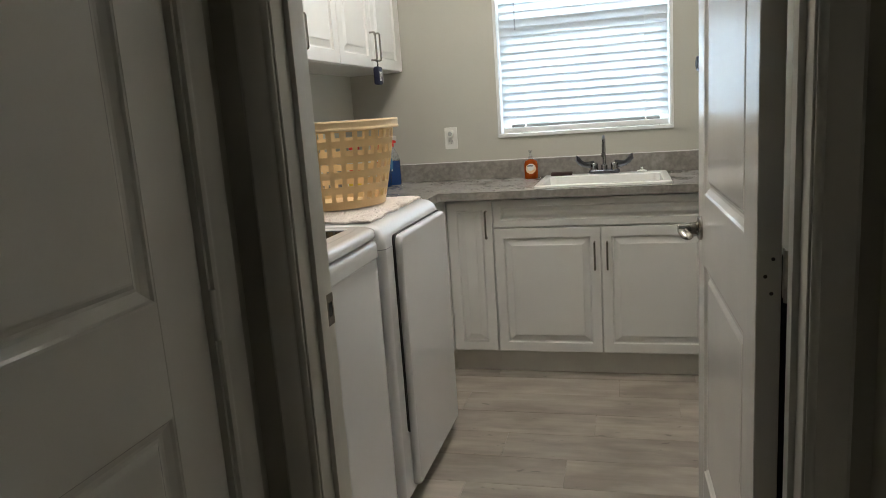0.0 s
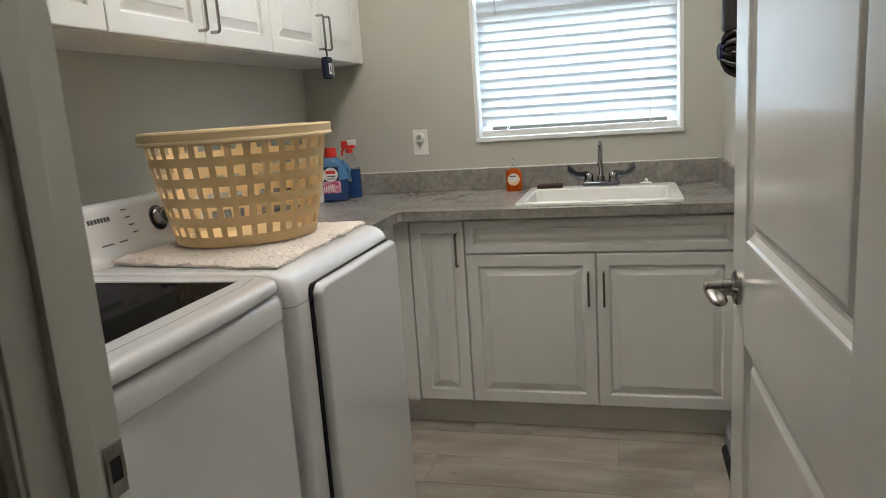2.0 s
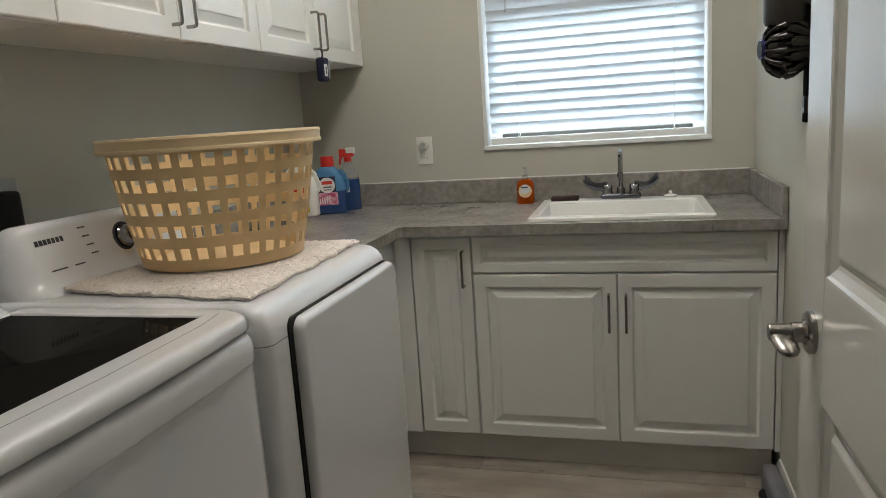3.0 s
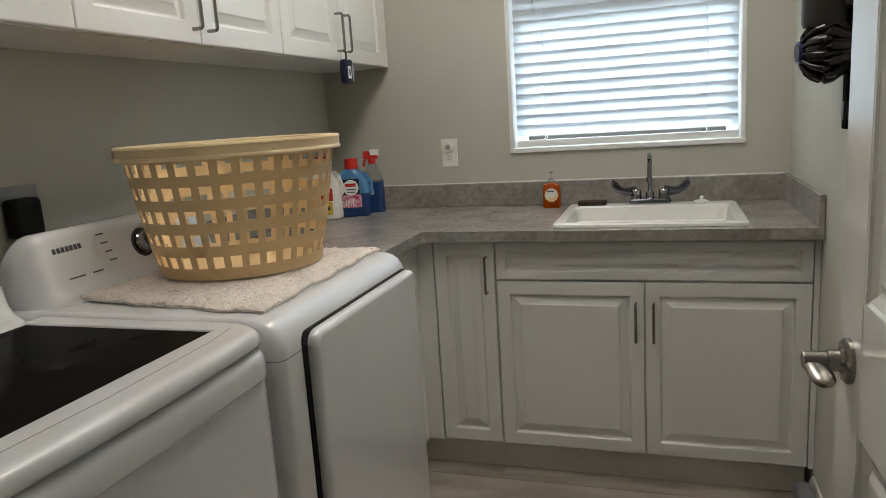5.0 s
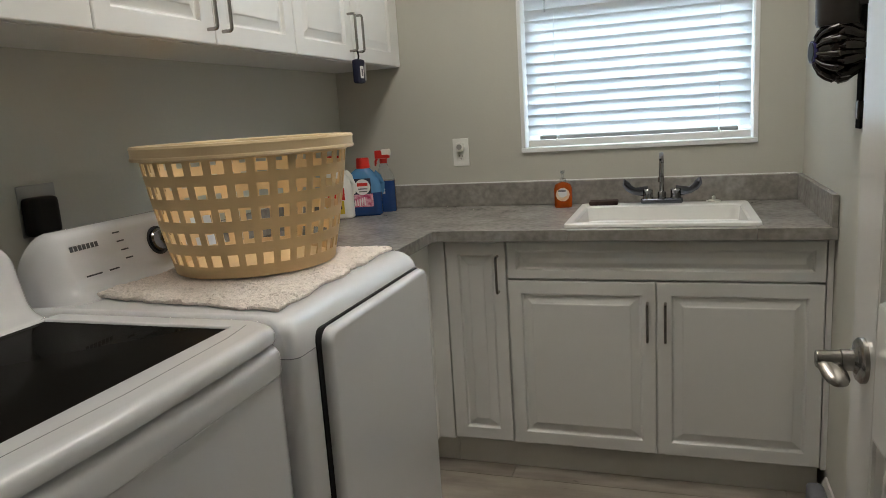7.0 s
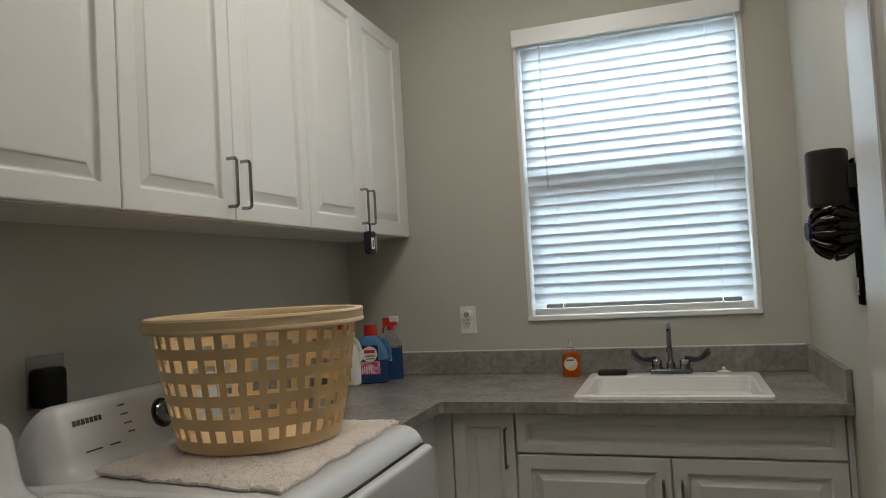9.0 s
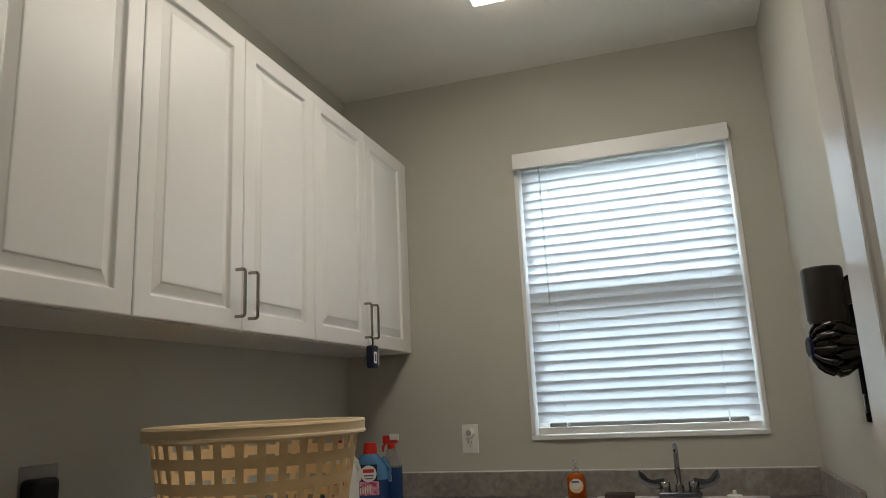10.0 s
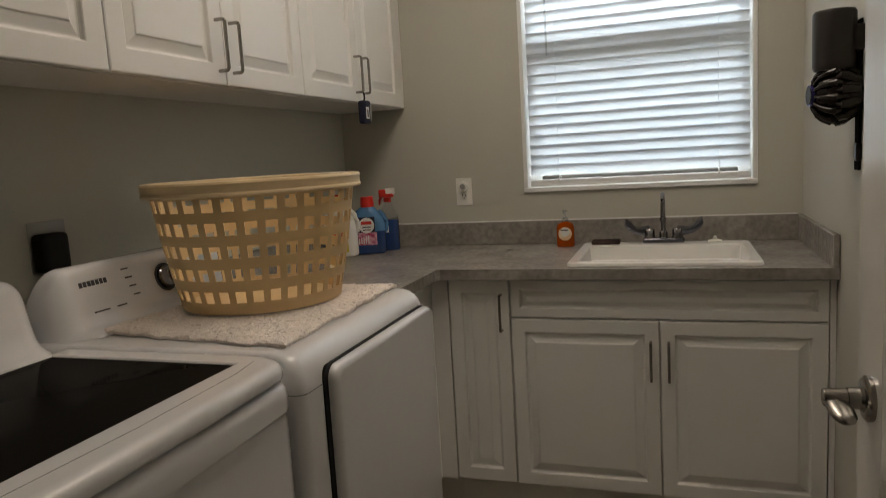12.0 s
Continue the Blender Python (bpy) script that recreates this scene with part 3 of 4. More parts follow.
for x in (WIN_X0 + 0.135, WIN_X1 - 0.125):
    part("ladder_cord", tube([(x, 0.0165, 1.19), (x, 0.0165, 2.32)], 0.0010, 6), M_SLAT, blind)
    part("ladder_cord", tube([(x, 0.064, 1.19), (x, 0.064, 2.32)], 0.0011, 6), M_LABEL, blind)
    part("cord_button", lathe([(0.005, 0.0), (0.005, 0.010)], 10, None, "Z", (x, 0.012, 1.180)), M_PLASTIC, blind)
part("tilt_wand", tube([(WIN_X0 + 0.098, 0.000, 2.33), (WIN_X0 + 0.100, -0.006, 2.28), (WIN_X0 + 0.104, -0.006, 1.70)], [0.002, 0.004, 0.004], 8), M_CLEAR, blind, "clear plastic tilt wand")


# ---- base cabinets and worktop ----
CAB_F, COUNTER_F, TOP = 3.472, 3.430, 0.914


def base_cabinet(name, x0, x1, label, body_to=BACK - 0.004):
    cab = thing(name, label, "cabinet", (x0, CAB_F, 0), group="base cabinets")
    w = x1 - x0
    bm = box(0, w, 0.021, 0.60, 0.112, 0.872)
    part("body", bm, M_CAB, cab)
    part("toe_kick", box(0, w, 0.052, 0.066, 0, 0.112), M_KICK, cab, "greige toe kick board")
    return cab


cab = base_cabinet("base_cabinet", -0.882, -0.655, "narrow white raised-panel base cabinet with one door")
d = cabinet_door(cab, 0.004, 0.220, 0.118, 0.750, 0.046)
pull(d, 0.193, 0.570, 0.698)
cab = base_cabinet("sink_base_cabinet", -0.655, 0.352, "white raised-panel sink base cabinet with two doors")
cabinet_door(cab, 0.003, 1.001, 0.735, 0.133, 0.032, "false_drawer_front", 0.026)
d = cabinet_door(cab, 0.003, 0.499, 0.118, 0.611, 0.046)
pull(d, 0.472, 0.412, 0.540)
d = cabinet_door(cab, 0.505, 0.499, 0.118, 0.611, 0.046)
pull(d, 0.027, 0.412, 0.540)
part("filler", box(1.007, 1.0235, 0.004, 0.030, 0.112, 0.872), M_CAB, cab)
corner = thing("corner_cabinet", "plain white corner base cabinet beside the dryer", "cabinet", (0, 0, 0), group="base cabinets")
part("body", prism([(-0.8835, CAB_F + 0.002), (-0.8835, BACK - 0.003), (LEFT + 0.003, BACK - 0.003), (LEFT + 0.003, 2.885), (-0.944, 2.885), (-0.944, CAB_F + 0.002)], 0.112, 0.872), M_CAB, corner)
part("toe_kick", prism([(-0.8835, CAB_F + 0.052), (-0.8835, CAB_F + 0.066), (-1.010, CAB_F + 0.066), (-1.010, 2.90), (-0.996, 2.90), (-0.996, CAB_F + 0.052)], 0, 0.112), M_KICK, corner)

SX0, SX1, SY0, SY1 = -0.452, 0.168, 3.472, 3.985
worktop = thing("worktop", "grey stone-pattern laminate worktop with upstand", "worktop", (0, 0, 0))
hx0, hx1, hy0, hy1 = SX0 + 0.02, SX1 - 0.02, SY0 + 0.02, SY1 - 0.02
ft = TOP - 0.038
bm = prism([(hx0, COUNTER_F), (hx0, BACK - 0.002), (LEFT + 0.002, BACK - 0.002), (LEFT + 0.002, 2.876), (-0.905, 2.876), (-0.905, COUNTER_F - 0.014), (-0.891, COUNTER_F)], ft, TOP, 0.0025)
box(hx1, RIGHT - 0.002, COUNTER_F, BACK - 0.002, ft, TOP, 0.0025, 2, bm)
box(hx0, hx1, COUNTER_F, hy0, ft, TOP, 0.0025, 2, bm)
box(hx0, hx1, hy1, BACK - 0.002, ft, TOP, bm=bm)
part("top", bm, M_COUNTER, worktop)
UP = 1.012
part("upstand", box(LEFT + 0.002, RIGHT - 0.002, BACK - 0.021, BACK - 0.002, TOP, UP, 0.002, 1), M_COUNTER, worktop)
part("upstand", box(RIGHT - 0.021, RIGHT - 0.002, COUNTER_F + 0.004, BACK - 0.021, TOP, UP, 0.002, 1), M_COUNTER, worktop)
part("upstand", box(LEFT + 0.002, LEFT + 0.021, 2.88, BACK - 0.021, TOP, UP, 0.002, 1), M_COUNTER, worktop)
part("caulk_line", box(LEFT + 0.02, RIGHT - 0.02, BACK - 0.006, BACK - 0.0005, UP, UP + 0.004), M_LABEL, worktop, "white caulk bead")

# Sink
sink = thing("utility_sink", "white rectangular drop-in sink set in the worktop", "sink", (0, 0, 0))
bm = bmesh.new()
loops = []
for i, (fx, fb, z) in enumerate(((0, 0, TOP + 0.001), (0.001, 0.001, TOP + 0.010), (0.006, 0.006, TOP + 0.014), (0.030, 0.085, TOP + 0.014), (0.036, 0.092, TOP + 0.008), (0.050, 0.105, TOP - 0.14), (0.075, 0.13, TOP - 0.17))):
    x0, x1, y0, y1 = SX0 + fx, SX1 - fx, SY0 + min(fx, 0.2), SY1 - fb
    r = 0.02 + fx * 0.4
    ring = []
    for cx, cy, a0 in ((x1 - r, y0 + r, -90), (x1 - r, y1 - r, 0), (x0 + r, y1 - r, 90), (x0 + r, y0 + r, 180)):
        for q in range(6):
            a = radians(a0 + 90 * q / 5)
            ring.append(bm.verts.new((cx + r * math.cos(a), cy + r * math.sin(a), z)))
    loops.append(ring)
for a, b in zip(loops, loops[1:]):
    for k in range(len(a)):
        bm.faces.new((a[k], a[(k + 1) % len(a)], b[(k + 1) % len(a)], b[k]))
bm.faces.new(loops[-1])
part("basin", bm, M_SINK, sink)
part("drain", lathe([(0.042, TOP - 0.168), (0.042, TOP - 0.165), (0.02, TOP - 0.164)], 20, None, "Z", (-0.142, 3.70, 0)), M_CHROME, sink, "chrome drain")

FX, FY, FZ = -0.142, 3.945, TOP + 0.0145
faucet = thing("faucet", "chrome two-handle faucet with wrist blades on the sink", "faucet", (FX, FY, FZ))
# Deck plate and blades are coloured as if mirroring the dark room.
part("deck_plate", box(-0.078, 0.078, -0.024, 0.024, 0.0, 0.020, 0.009, 3), M_CHROME_REFLECT, faucet, "chrome deck plate, dark reflection put into its colour")
for sx in (-1, 1):
    hub = part("handle", lathe([(0.021, 0.018), (0.019, 0.030), (0.019, 0.048), (0.020, 0.052), (0.017, 0.056), (0.010, 0.057)], 20, None, "Z", (sx * 0.051, 0, 0)), M_CHROME, faucet)
    part("blade", tube([(sx * 0.052, 0.0, 0.047), (sx * 0.085, -0.004, 0.047), (sx * 0.103, -0.010, 0.050), (sx * 0.122, -0.012, 0.062), (sx * 0.134, -0.012, 0.080), (sx * 0.140, -0.012, 0.098)],
                       [0.0045, 0.0035, 0.003, 0.003, 0.003, 0.002], 14, None, 4.8), M_CHROME_REFLECT, hub, "chrome wrist blade")
sp = [(0, 0, 0.016), (0, 0, 0.146)] + arc((0, -0.045, 0.146), 0.045, 0, 180, "yz", 10) + [(0, -0.09, 0.112)]
part("spout", tube(sp, 0.0085, 14), M_CHROME, faucet, "chrome gooseneck spout")
part("collar", lathe([(0.016, 0.014), (0.016, 0.040), (0.012, 0.046)], 18), M_CHROME, faucet)
part("aerator", lathe([(0.011, 0.092), (0.011, 0.110)], 16, None, "Z", (0, -0.09, 0)), M_CHROME, faucet)

sponge = tagged(part("sponge", box(-0.055, 0.055, -0.032, 0.032, 0, 0.016, 0.005, 2), M_SPONGE), "dark brown sponge on the sink rim", "sponge")
sponge.matrix_world = pose(-0.36, 3.935, FZ, 0, 0, 2)
stopper = thing("sink_stopper", "small white rubber sink stopper on the sink rim", "stopper", (0.045, 3.945, FZ))
part("disc", lathe([(0.024, 0), (0.026, 0.006), (0.012, 0.010)], 20), M_PLASTIC, stopper)
part("pull_ring", lathe([(0.006, 0.009), (0.007, 0.020), (0.003, 0.024)], 12), M_PLASTIC, stopper)

# ---- bottles on the worktop ----
def rounded_ring(bm, w, d, r, z, cx=0.0, cy=0.0, n=5):
    ring = []
    for sx, sy, a0 in ((1, -1, -90), (1, 1, 0), (-1, 1, 90), (-1, -1, 180)):
        for q in range(n):
            a = radians(a0 + 90 * q / (n - 1))
            ring.append(bm.verts.new((cx + sx * (w / 2 - r) + r * math.cos(a), cy + sy * (d / 2 - r) + r * math.sin(a), z)))
    return ring


def bottle_body(sections, bm=None):
    """Loft of rounded rectangles: (width, depth, radius, height, x shift)."""
    bm = bmesh.new() if bm is None else bm
    rings = [rounded_ring(bm, w, d, min(r, w / 2 - 1e-4, d / 2 - 1e-4), z, cx) for w, d, r, z, cx in sections]
    for a, b in zip(rings, rings[1:]):
        for k in range(len(a)):
            bm.faces.new((a[k], a[(k + 1) % len(a)], b[(k + 1) % len(a)], b[k]))
    bm.faces.new(rings[0])
    bm.faces.new(rings[-1])
    return bm


def jug(name, label, at, rz, shell, lower, cap, tall, group=""):
    j = thing(name, label, "bottle", at, rz)
    w, d, h = 0.138, 0.082, tall
    part("body", bottle_body([(w - 0.012, d - 0.012, 0.02, 0, 0), (w, d, 0.026, 0.006, 0), (w, d, 0.026, h * 0.40, 0)]), lower, j, "darker lower half")
    part("shoulder", bottle_body([(w, d, 0.026, h * 0.40, 0), (w * 0.985, d, 0.030, h * 0.52, -0.001), (w * 0.93, d * 0.98, 0.034, h * 0.61, -0.004), (w * 0.82, d * 0.94, 0.034, h * 0.69, -0.008), (w * 0.66, d * 0.84, 0.032, h * 0.76, -0.008), (w * 0.46, d * 0.66, 0.025, h * 0.81, -0.006), (0.044, 0.044, 0.0219, h * 0.84, -0.004)]), shell, j)
    part("handle", tube([(w * 0.30, 0, h * 0.74), (w * 0.44, 0, h * 0.66), (w * 0.52, 0, h * 0.54), (w * 0.50, 0, h * 0.40), (w * 0.40, 0, h * 0.34)], [0.011, 0.012, 0.012, 0.012, 0.012], 10), shell, j)
    part("cap", lathe([(0.029, h * 0.82), (0.030, h * 0.84), (0.027, h * 0.985), (0.024, h)], 24, None, "Z", (-0.004, 0, 0)), cap, j, "red screw cap")
    return j


det = jug("detergent_bottle", "blue laundry detergent jug with red cap on the worktop", (-1.352, 3.870, TOP), 18, M_BLUE, M_NAVY, M_RED, 0.245)
part("label", box(-0.046, 0.034, -0.0425, -0.0412, 0.040, 0.094, 0.0004, 1), M_PINK, det, "magenta printed label")
part("label", box(-0.044, 0.028, -0.0425, -0.0412, 0.0945, 0.160, 0.0004, 1), M_NAVYCLOTH, det, "navy upper label")
part("badge", lathe([(0.033, -0.0434), (0.033, -0.0422)], 28, None, "Y", (-0.008, 0, 0.124)), M_LABEL, det, "white round label badge")
part("print", box(-0.030, 0.014, -0.0442, -0.0434, 0.128, 0.142), M_RED, det, "red print bar")
part("print", box(-0.026, 0.012, -0.0442, -0.0434, 0.114, 0.119), M_PRINT_SHADE, det, "grey print bar")
part("print", box(-0.024, 0.010, -0.0442, -0.0434, 0.103, 0.107), M_PRINT_SHADE, det, "grey print bar")
for i in range(5):
    part("stripe", box(-0.044 + i * 0.010, -0.040 + i * 0.010, -0.0434, -0.0425, 0.046, 0.070 + 0.003 * i), M_LABEL, det, "white print stripe")
white = jug("softener_bottle", "white jug with red cap and colourful label", (-1.452, 3.80, TOP), 8, M_PLASTIC, M_PLASTIC, M_RED, 0.262)
part("label", box(-0.04, 0.04, -0.0425, -0.0412, 0.02, 0.075, 0.0004, 1), M_YELLOW, white, "yellow label")
part("label", box(-0.03, 0.045, -0.0425, -0.0412, 0.078, 0.13, 0.0004, 1), M_RED, white, "red label")
part("print", box(-0.03, 0.03, -0.0435, -0.0425, 0.040, 0.056), M_GREENISH, white, "dark print bar")
spray = thing("spray_bottle", "window cleaner spray bottle with blue liquid and red trigger", "bottle", (-1.305, 3.975, TOP), 15)
part("body", bottle_body([(0.085, 0.055, 0.02, 0, 0), (0.09, 0.058, 0.024, 0.006, 0), (0.09, 0.058, 0.024, 0.135, 0)]), M_NAVY, spray, "dark blue liquid")
part("neck", bottle_body([(0.09, 0.058, 0.024, 0.136, 0), (0.075, 0.052, 0.022, 0.165, 0), (0.042, 0.036, 0.017, 0.195, 0), (0.030, 0.030, 0.0149, 0.215, 0)]), M_CLEAR, spray, "clear plastic upper body")
part("collar", lathe([(0.017, 0.212), (0.017, 0.232)], 18), M_RED, spray)
part("trigger_head", box(-0.036, 0.030, -0.012, 0.012, 0.232, 0.268, 0.006), M_RED, spray, "red trigger head")
part("trigger", tube([(-0.022, 0, 0.240), (-0.034, 0, 0.220), (-0.036, 0, 0.200)], [0.006, 0.006, 0.004], 8), M_RED, spray)
part("shroud", box(-0.008, 0.034, -0.0125, 0.0125, 0.244, 0.272, 0.006), M_PLASTIC, spray, "white trigger shroud")
part("label", box(-0.022, 0.002, -0.0305, -0.0292, 0.080, 0.104), M_LABEL, spray, "small pale label")
soap = thing("soap_dispenser", "amber liquid hand soap pump bottle on the worktop", "soap dispenser", (-0.527, 3.985, TOP), 4)
part("body", bottle_body([(0.066, 0.036, 0.014, 0, 0), (0.072, 0.040, 0.016, 0.005, 0), (0.072, 0.040, 0.016, 0.078, 0), (0.060, 0.036, 0.016, 0.095, 0), (0.024, 0.024, 0.0119, 0.104, 0)]), M_AMBER, soap, "translucent amber body")
part("label", lathe([(0.028, -0.0216), (0.028, -0.0204)], 10, None, "Y", (0, 0, 0.054)), M_PEACH, soap, "orange and white label")
part("label_top", lathe([(0.019, -0.0222), (0.019, -0.0216)], 10, None, "Y", (0, 0, 0.061)), M_LABEL, soap, "white upper label")
part("print", box(-0.018, 0.012, -0.0226, -0.0220, 0.066, 0.072), M_PRINT_SHADE, soap, "small dark print bar")
part("pump", lathe([(0.013, 0.103), (0.013, 0.116), (0.005, 0.120), (0.005, 0.140), (0.010, 0.142), (0.010, 0.150)], 16), M_CLEAR, soap, "clear pump")
part("spout", tube([(0, 0, 0.146), (0, -0.03, 0.147), (0, -0.036, 0.140)], 0.004, 8), M_CLEAR, soap)

# ---- outlets ----
out = thing("wall_outlet", "white duplex outlet with a round plug-in on the wall", "outlet", (-0.985, BACK, 1.150))
part("cover_plate", box(-0.036, 0.036, -0.006, -0.0005, -0.060, 0.060, 0.003), M_PLASTIC, out)
part("socket", box(-0.017, 0.017, -0.0085, -0.006, -0.036, -0.006, 0.001, 1), M_PLASTIC, out)
for x in (-0.0065, 0.0065):
    part("slot", box(x - 0.0012, x + 0.0012, -0.0092, -0.0085, -0.020, -0.011), M_OUTLET_DARK, out)
part("ground_hole", lathe([(0.0026, -0.0092), (0.0026, -0.0085)], 10, None, "Y", (0, 0, -0.028)), M_OUTLET_DARK, out)
plug = part("plug_in", lathe([(0.021, -0.006), (0.021, -0.020), (0.019, -0.027), (0.016, -0.028)], 24, None, "Y", (0, 0, 0.024)), M_PLASTIC, out, "round white plug-in")
part("lens", lathe([(0.012, -0.0295), (0.012, -0.028)], 20, None, "Y", (0, 0, 0.024)), M_STEEL, plug)

dout = thing("dryer_outlet", "steel dryer outlet plate with a black cord plug", "outlet", (LEFT, 2.425, 1.150))
part("cover_plate", box(0.0005, 0.005, -0.055, 0.055, -0.062, 0.062, 0.002, 1), M_STEEL, dout, "brushed steel cover plate")
plugb = part("plug", box(0.005, 0.055, -0.056, 0.020, -0.060, 0.034, 0.016, 3), M_BLACK, dout, "black right-angle plug")
part("strain_relief", box(0.012, 0.044, -0.004, 0.024, -0.078, -0.050, 0.006), M_BLACK, plugb)
part("cord", tube([(0.028, 0.010, -0.070), (0.030, 0.012, -0.11), (0.034, 0.020, -0.17), (0.04, 0.03, -0.35), (0.035, 0.03, -0.7)], 0.0095, 10), M_BLACK, dout, "thick black power cord")

# ---- washer and dryer ----
def curve_profile(pts, steps=5):
    """Rounds the corners of an x-z outline: (x, z, radius)."""
    out = []
    n = len(pts)
    for i, (x, z, r) in enumerate(pts):
        p, a, b = Vector((x, z)), Vector(pts[i - 1][:2]), Vector(pts[(i + 1) % n][:2])
        if r <= 0:
            out.append((x, z))
            continue
        u, v = (a - p).normalized(), (b - p).normalized()
        q0, q1 = p + u * r, p + v * r
        for k in range(steps + 1):
            t = k / steps
            c = q0 * (1 - t) ** 2 + p * 2 * t * (1 - t) + q1 * t * t
            out.append((c.x, c.y))
    return out


BACKX = -1.50
CONSOLE_BACK = -1.432
CONSOLE = [(CONSOLE_BACK, 0.93, 0), (CONSOLE_BACK, 1.075, 0.035), (-1.398, 1.120, 0.024), (-1.352, 1.114, 0.020), (-1.318, 0.985, 0.03), (-1.272, 0.967, 0.012), (-1.272, 0.93, 0)]


def console(parent, y0, y1):
    """The console outline run along y, swept back and down at both ends in a broad quarter round."""
    prof = curve_profile(CONSOLE)
    r, n = 0.062, 12
    stations = [(y0 + r * k / n, k / n) for k in range(n + 1)] + [(y1 - r * k / n, k / n) for k in range(n, -1, -1)]
    bm = bmesh.new()
    rings = []
    for y, d in stations:
        f = 1 - math.sqrt(max(0.0, 1 - (1 - d) ** 2))
        rings.append([bm.verts.new((CONSOLE_BACK + (x - CONSOLE_BACK) * (1 - 0.62 * f), y, 0.93 + (z - 0.93) * (1 - 0.50 * f))) for x, z in prof])
    for a, b in zip(rings, rings[1:]):
        for k in range(len(a)):
            bm.faces.new((a[k], a[(k + 1) % len(a)], b[(k + 1) % len(a)], b[k]))
    bm.faces.new(rings[0])
    bm.faces.new(rings[-1])
    return part("console", bm, M_ENAMEL, parent, "sloped white control console")


def on_console(y, up):
    """A pose on the sloped console face: x runs along +y of the room, y up the slope, z out."""
    a, b = Vector((-1.3172, 0, 0.985)), Vector((-1.3496, 0, 1.108))
    p = a.lerp(b, up)
    s = (b - a).normalized()
    n = Vector((s.z, 0, -s.x))
    m = Matrix(((0, s.x, n.x, p.x), (1, 0, 0, y), (0, s.z, n.z, p.z), (0, 0, 0, 1)))
    return m


def mark(parent, y, up, w, h, mat=None, name="print"):
    ob = part(name, box(-w / 2, w / 2, -h / 2, h / 2, 0.0, 0.0008), mat or M_PRINT_SHADE, parent, "small grey print bar")
    ob.matrix_local = on_console(y, up)
    return ob


DY0, DY1, DX = 2.199, 2.866, -0.748
dryer = thing("dryer", "white front-load dryer with a rear control console", "dryer", (0, 0, 0))
rings = []
for dx, dy, z in ((0.004, 0.004, 0.03), (0, 0, 0.034), (0, 0, 0.885), (0.0008, 0.0004, 0.905), (0.004, 0.0015, 0.922), (0.0095, 0.0036, 0.936), (0.018, 0.0068, 0.9485), (0.030, 0.0115, 0.9582), (0.044, 0.018, 0.9638), (0.062, 0.028, 0.966)):
    rings.append([(x, y, z) for x, y in round_rect(BACKX, DX - dx, DY0 + dy, DY1 - dy, 0.024)])
part("body", loft(rings), M_ENAMEL, dryer)
console(dryer, DY0 + 0.022, DY1 - 0.004)
part("seam", loft([[(x, y, z) for x, y in round_rect(BACKX, DX + 0.0004, DY0 - 0.0004, DY1 + 0.0004, 0.024)] for z in (0.8880, 0.8896)]), M_GREYPLASTIC, dryer, "thin panel seam")
part("recess", loft([[(y, z, t) for y, z in round_rect(2.274, DY1 - 0.014, 0.245, 0.921, 0.026)] for t in (-0.03, 0.003)], Matrix(((0, 0, 1, DX), (1, 0, 0, 0), (0, 1, 0, 0), (0, 0, 0, 1)))), M_BLACK, dryer, "dark handle recess beside the door")
bm = bmesh.new()
rings = []
for d, t in ((0.0, 0.001), (0.0, 0.010), (0.0012, 0.0155), (0.0042, 0.0205), (0.0088, 0.0238), (0.014, 0.025)):
    rings.append([(y, z, t) for y, z in round_rect(2.291 + d, DY1 - 0.004 - d, 0.045 + d, 0.917 - d, 0.030 - d)])
own = loft(rings, Matrix(((0, 0, 1, DX), (1, 0, 0, 0), (0, 1, 0, 0), (0, 0, 0, 1))))
part("door", own, M_ENAMEL, dryer, "plain white rectangular door")
part("base_gap", box(BACKX + 0.02, DX - 0.02, DY0 + 0.02, DY1 - 0.02, 0.0, 0.03), M_BLACK, dryer)
dial = part("dial", lathe([(0.029, 0.0), (0.029, 0.008), (0.025, 0.011), (0.024, 0.028), (0.022, 0.031), (0.008, 0.032)], 32), M_CHROME, dryer, "chrome-ringed round dial")
dial.matrix_local = on_console(2.560, 0.52)
face = part("dial_face", lathe([(0.017, 0.0305), (0.017, 0.033)], 28), M_PRINT_SHADE, dial, "grey dial face")
for i in range(7):
    mark(dryer, 2.298 + i * 0.0118, 0.74, 0.0085, 0.012, M_PRINT_SHADE)
mark(dryer, 2.335, 0.22, 0.045, 0.0035)
mark(dryer, 2.395, 0.22, 0.030, 0.0035)
for i in range(4):
    mark(dryer, 2.435 + 0.005 * i, 0.86 - i * 0.17, 0.022, 0.0035)
for i in range(5):
    mark(dryer, 2.66 + 0.03 * i, 0.5, 0.018, 0.005)
ringmark = part("dial_ring", lathe([(0.0365, 0.0), (0.0365, 0.0015), (0.0345, 0.0016), (0.0345, 0.0)], 40), M_PRINT_SHADE, dryer, "thin dark ring round the dial")
ringmark.matrix_local = on_console(2.560, 0.52)

WY0, WY1 = 1.510, 2.194
washer = thing("washer", "white top-load washer with a smoked glass lid", "washer", (0, 0, 0))
part("base_gap", box(BACKX + 0.02, -0.78, WY0 + 0.02, WY1 - 0.02, 0, 0.03), M_BLACK, washer)


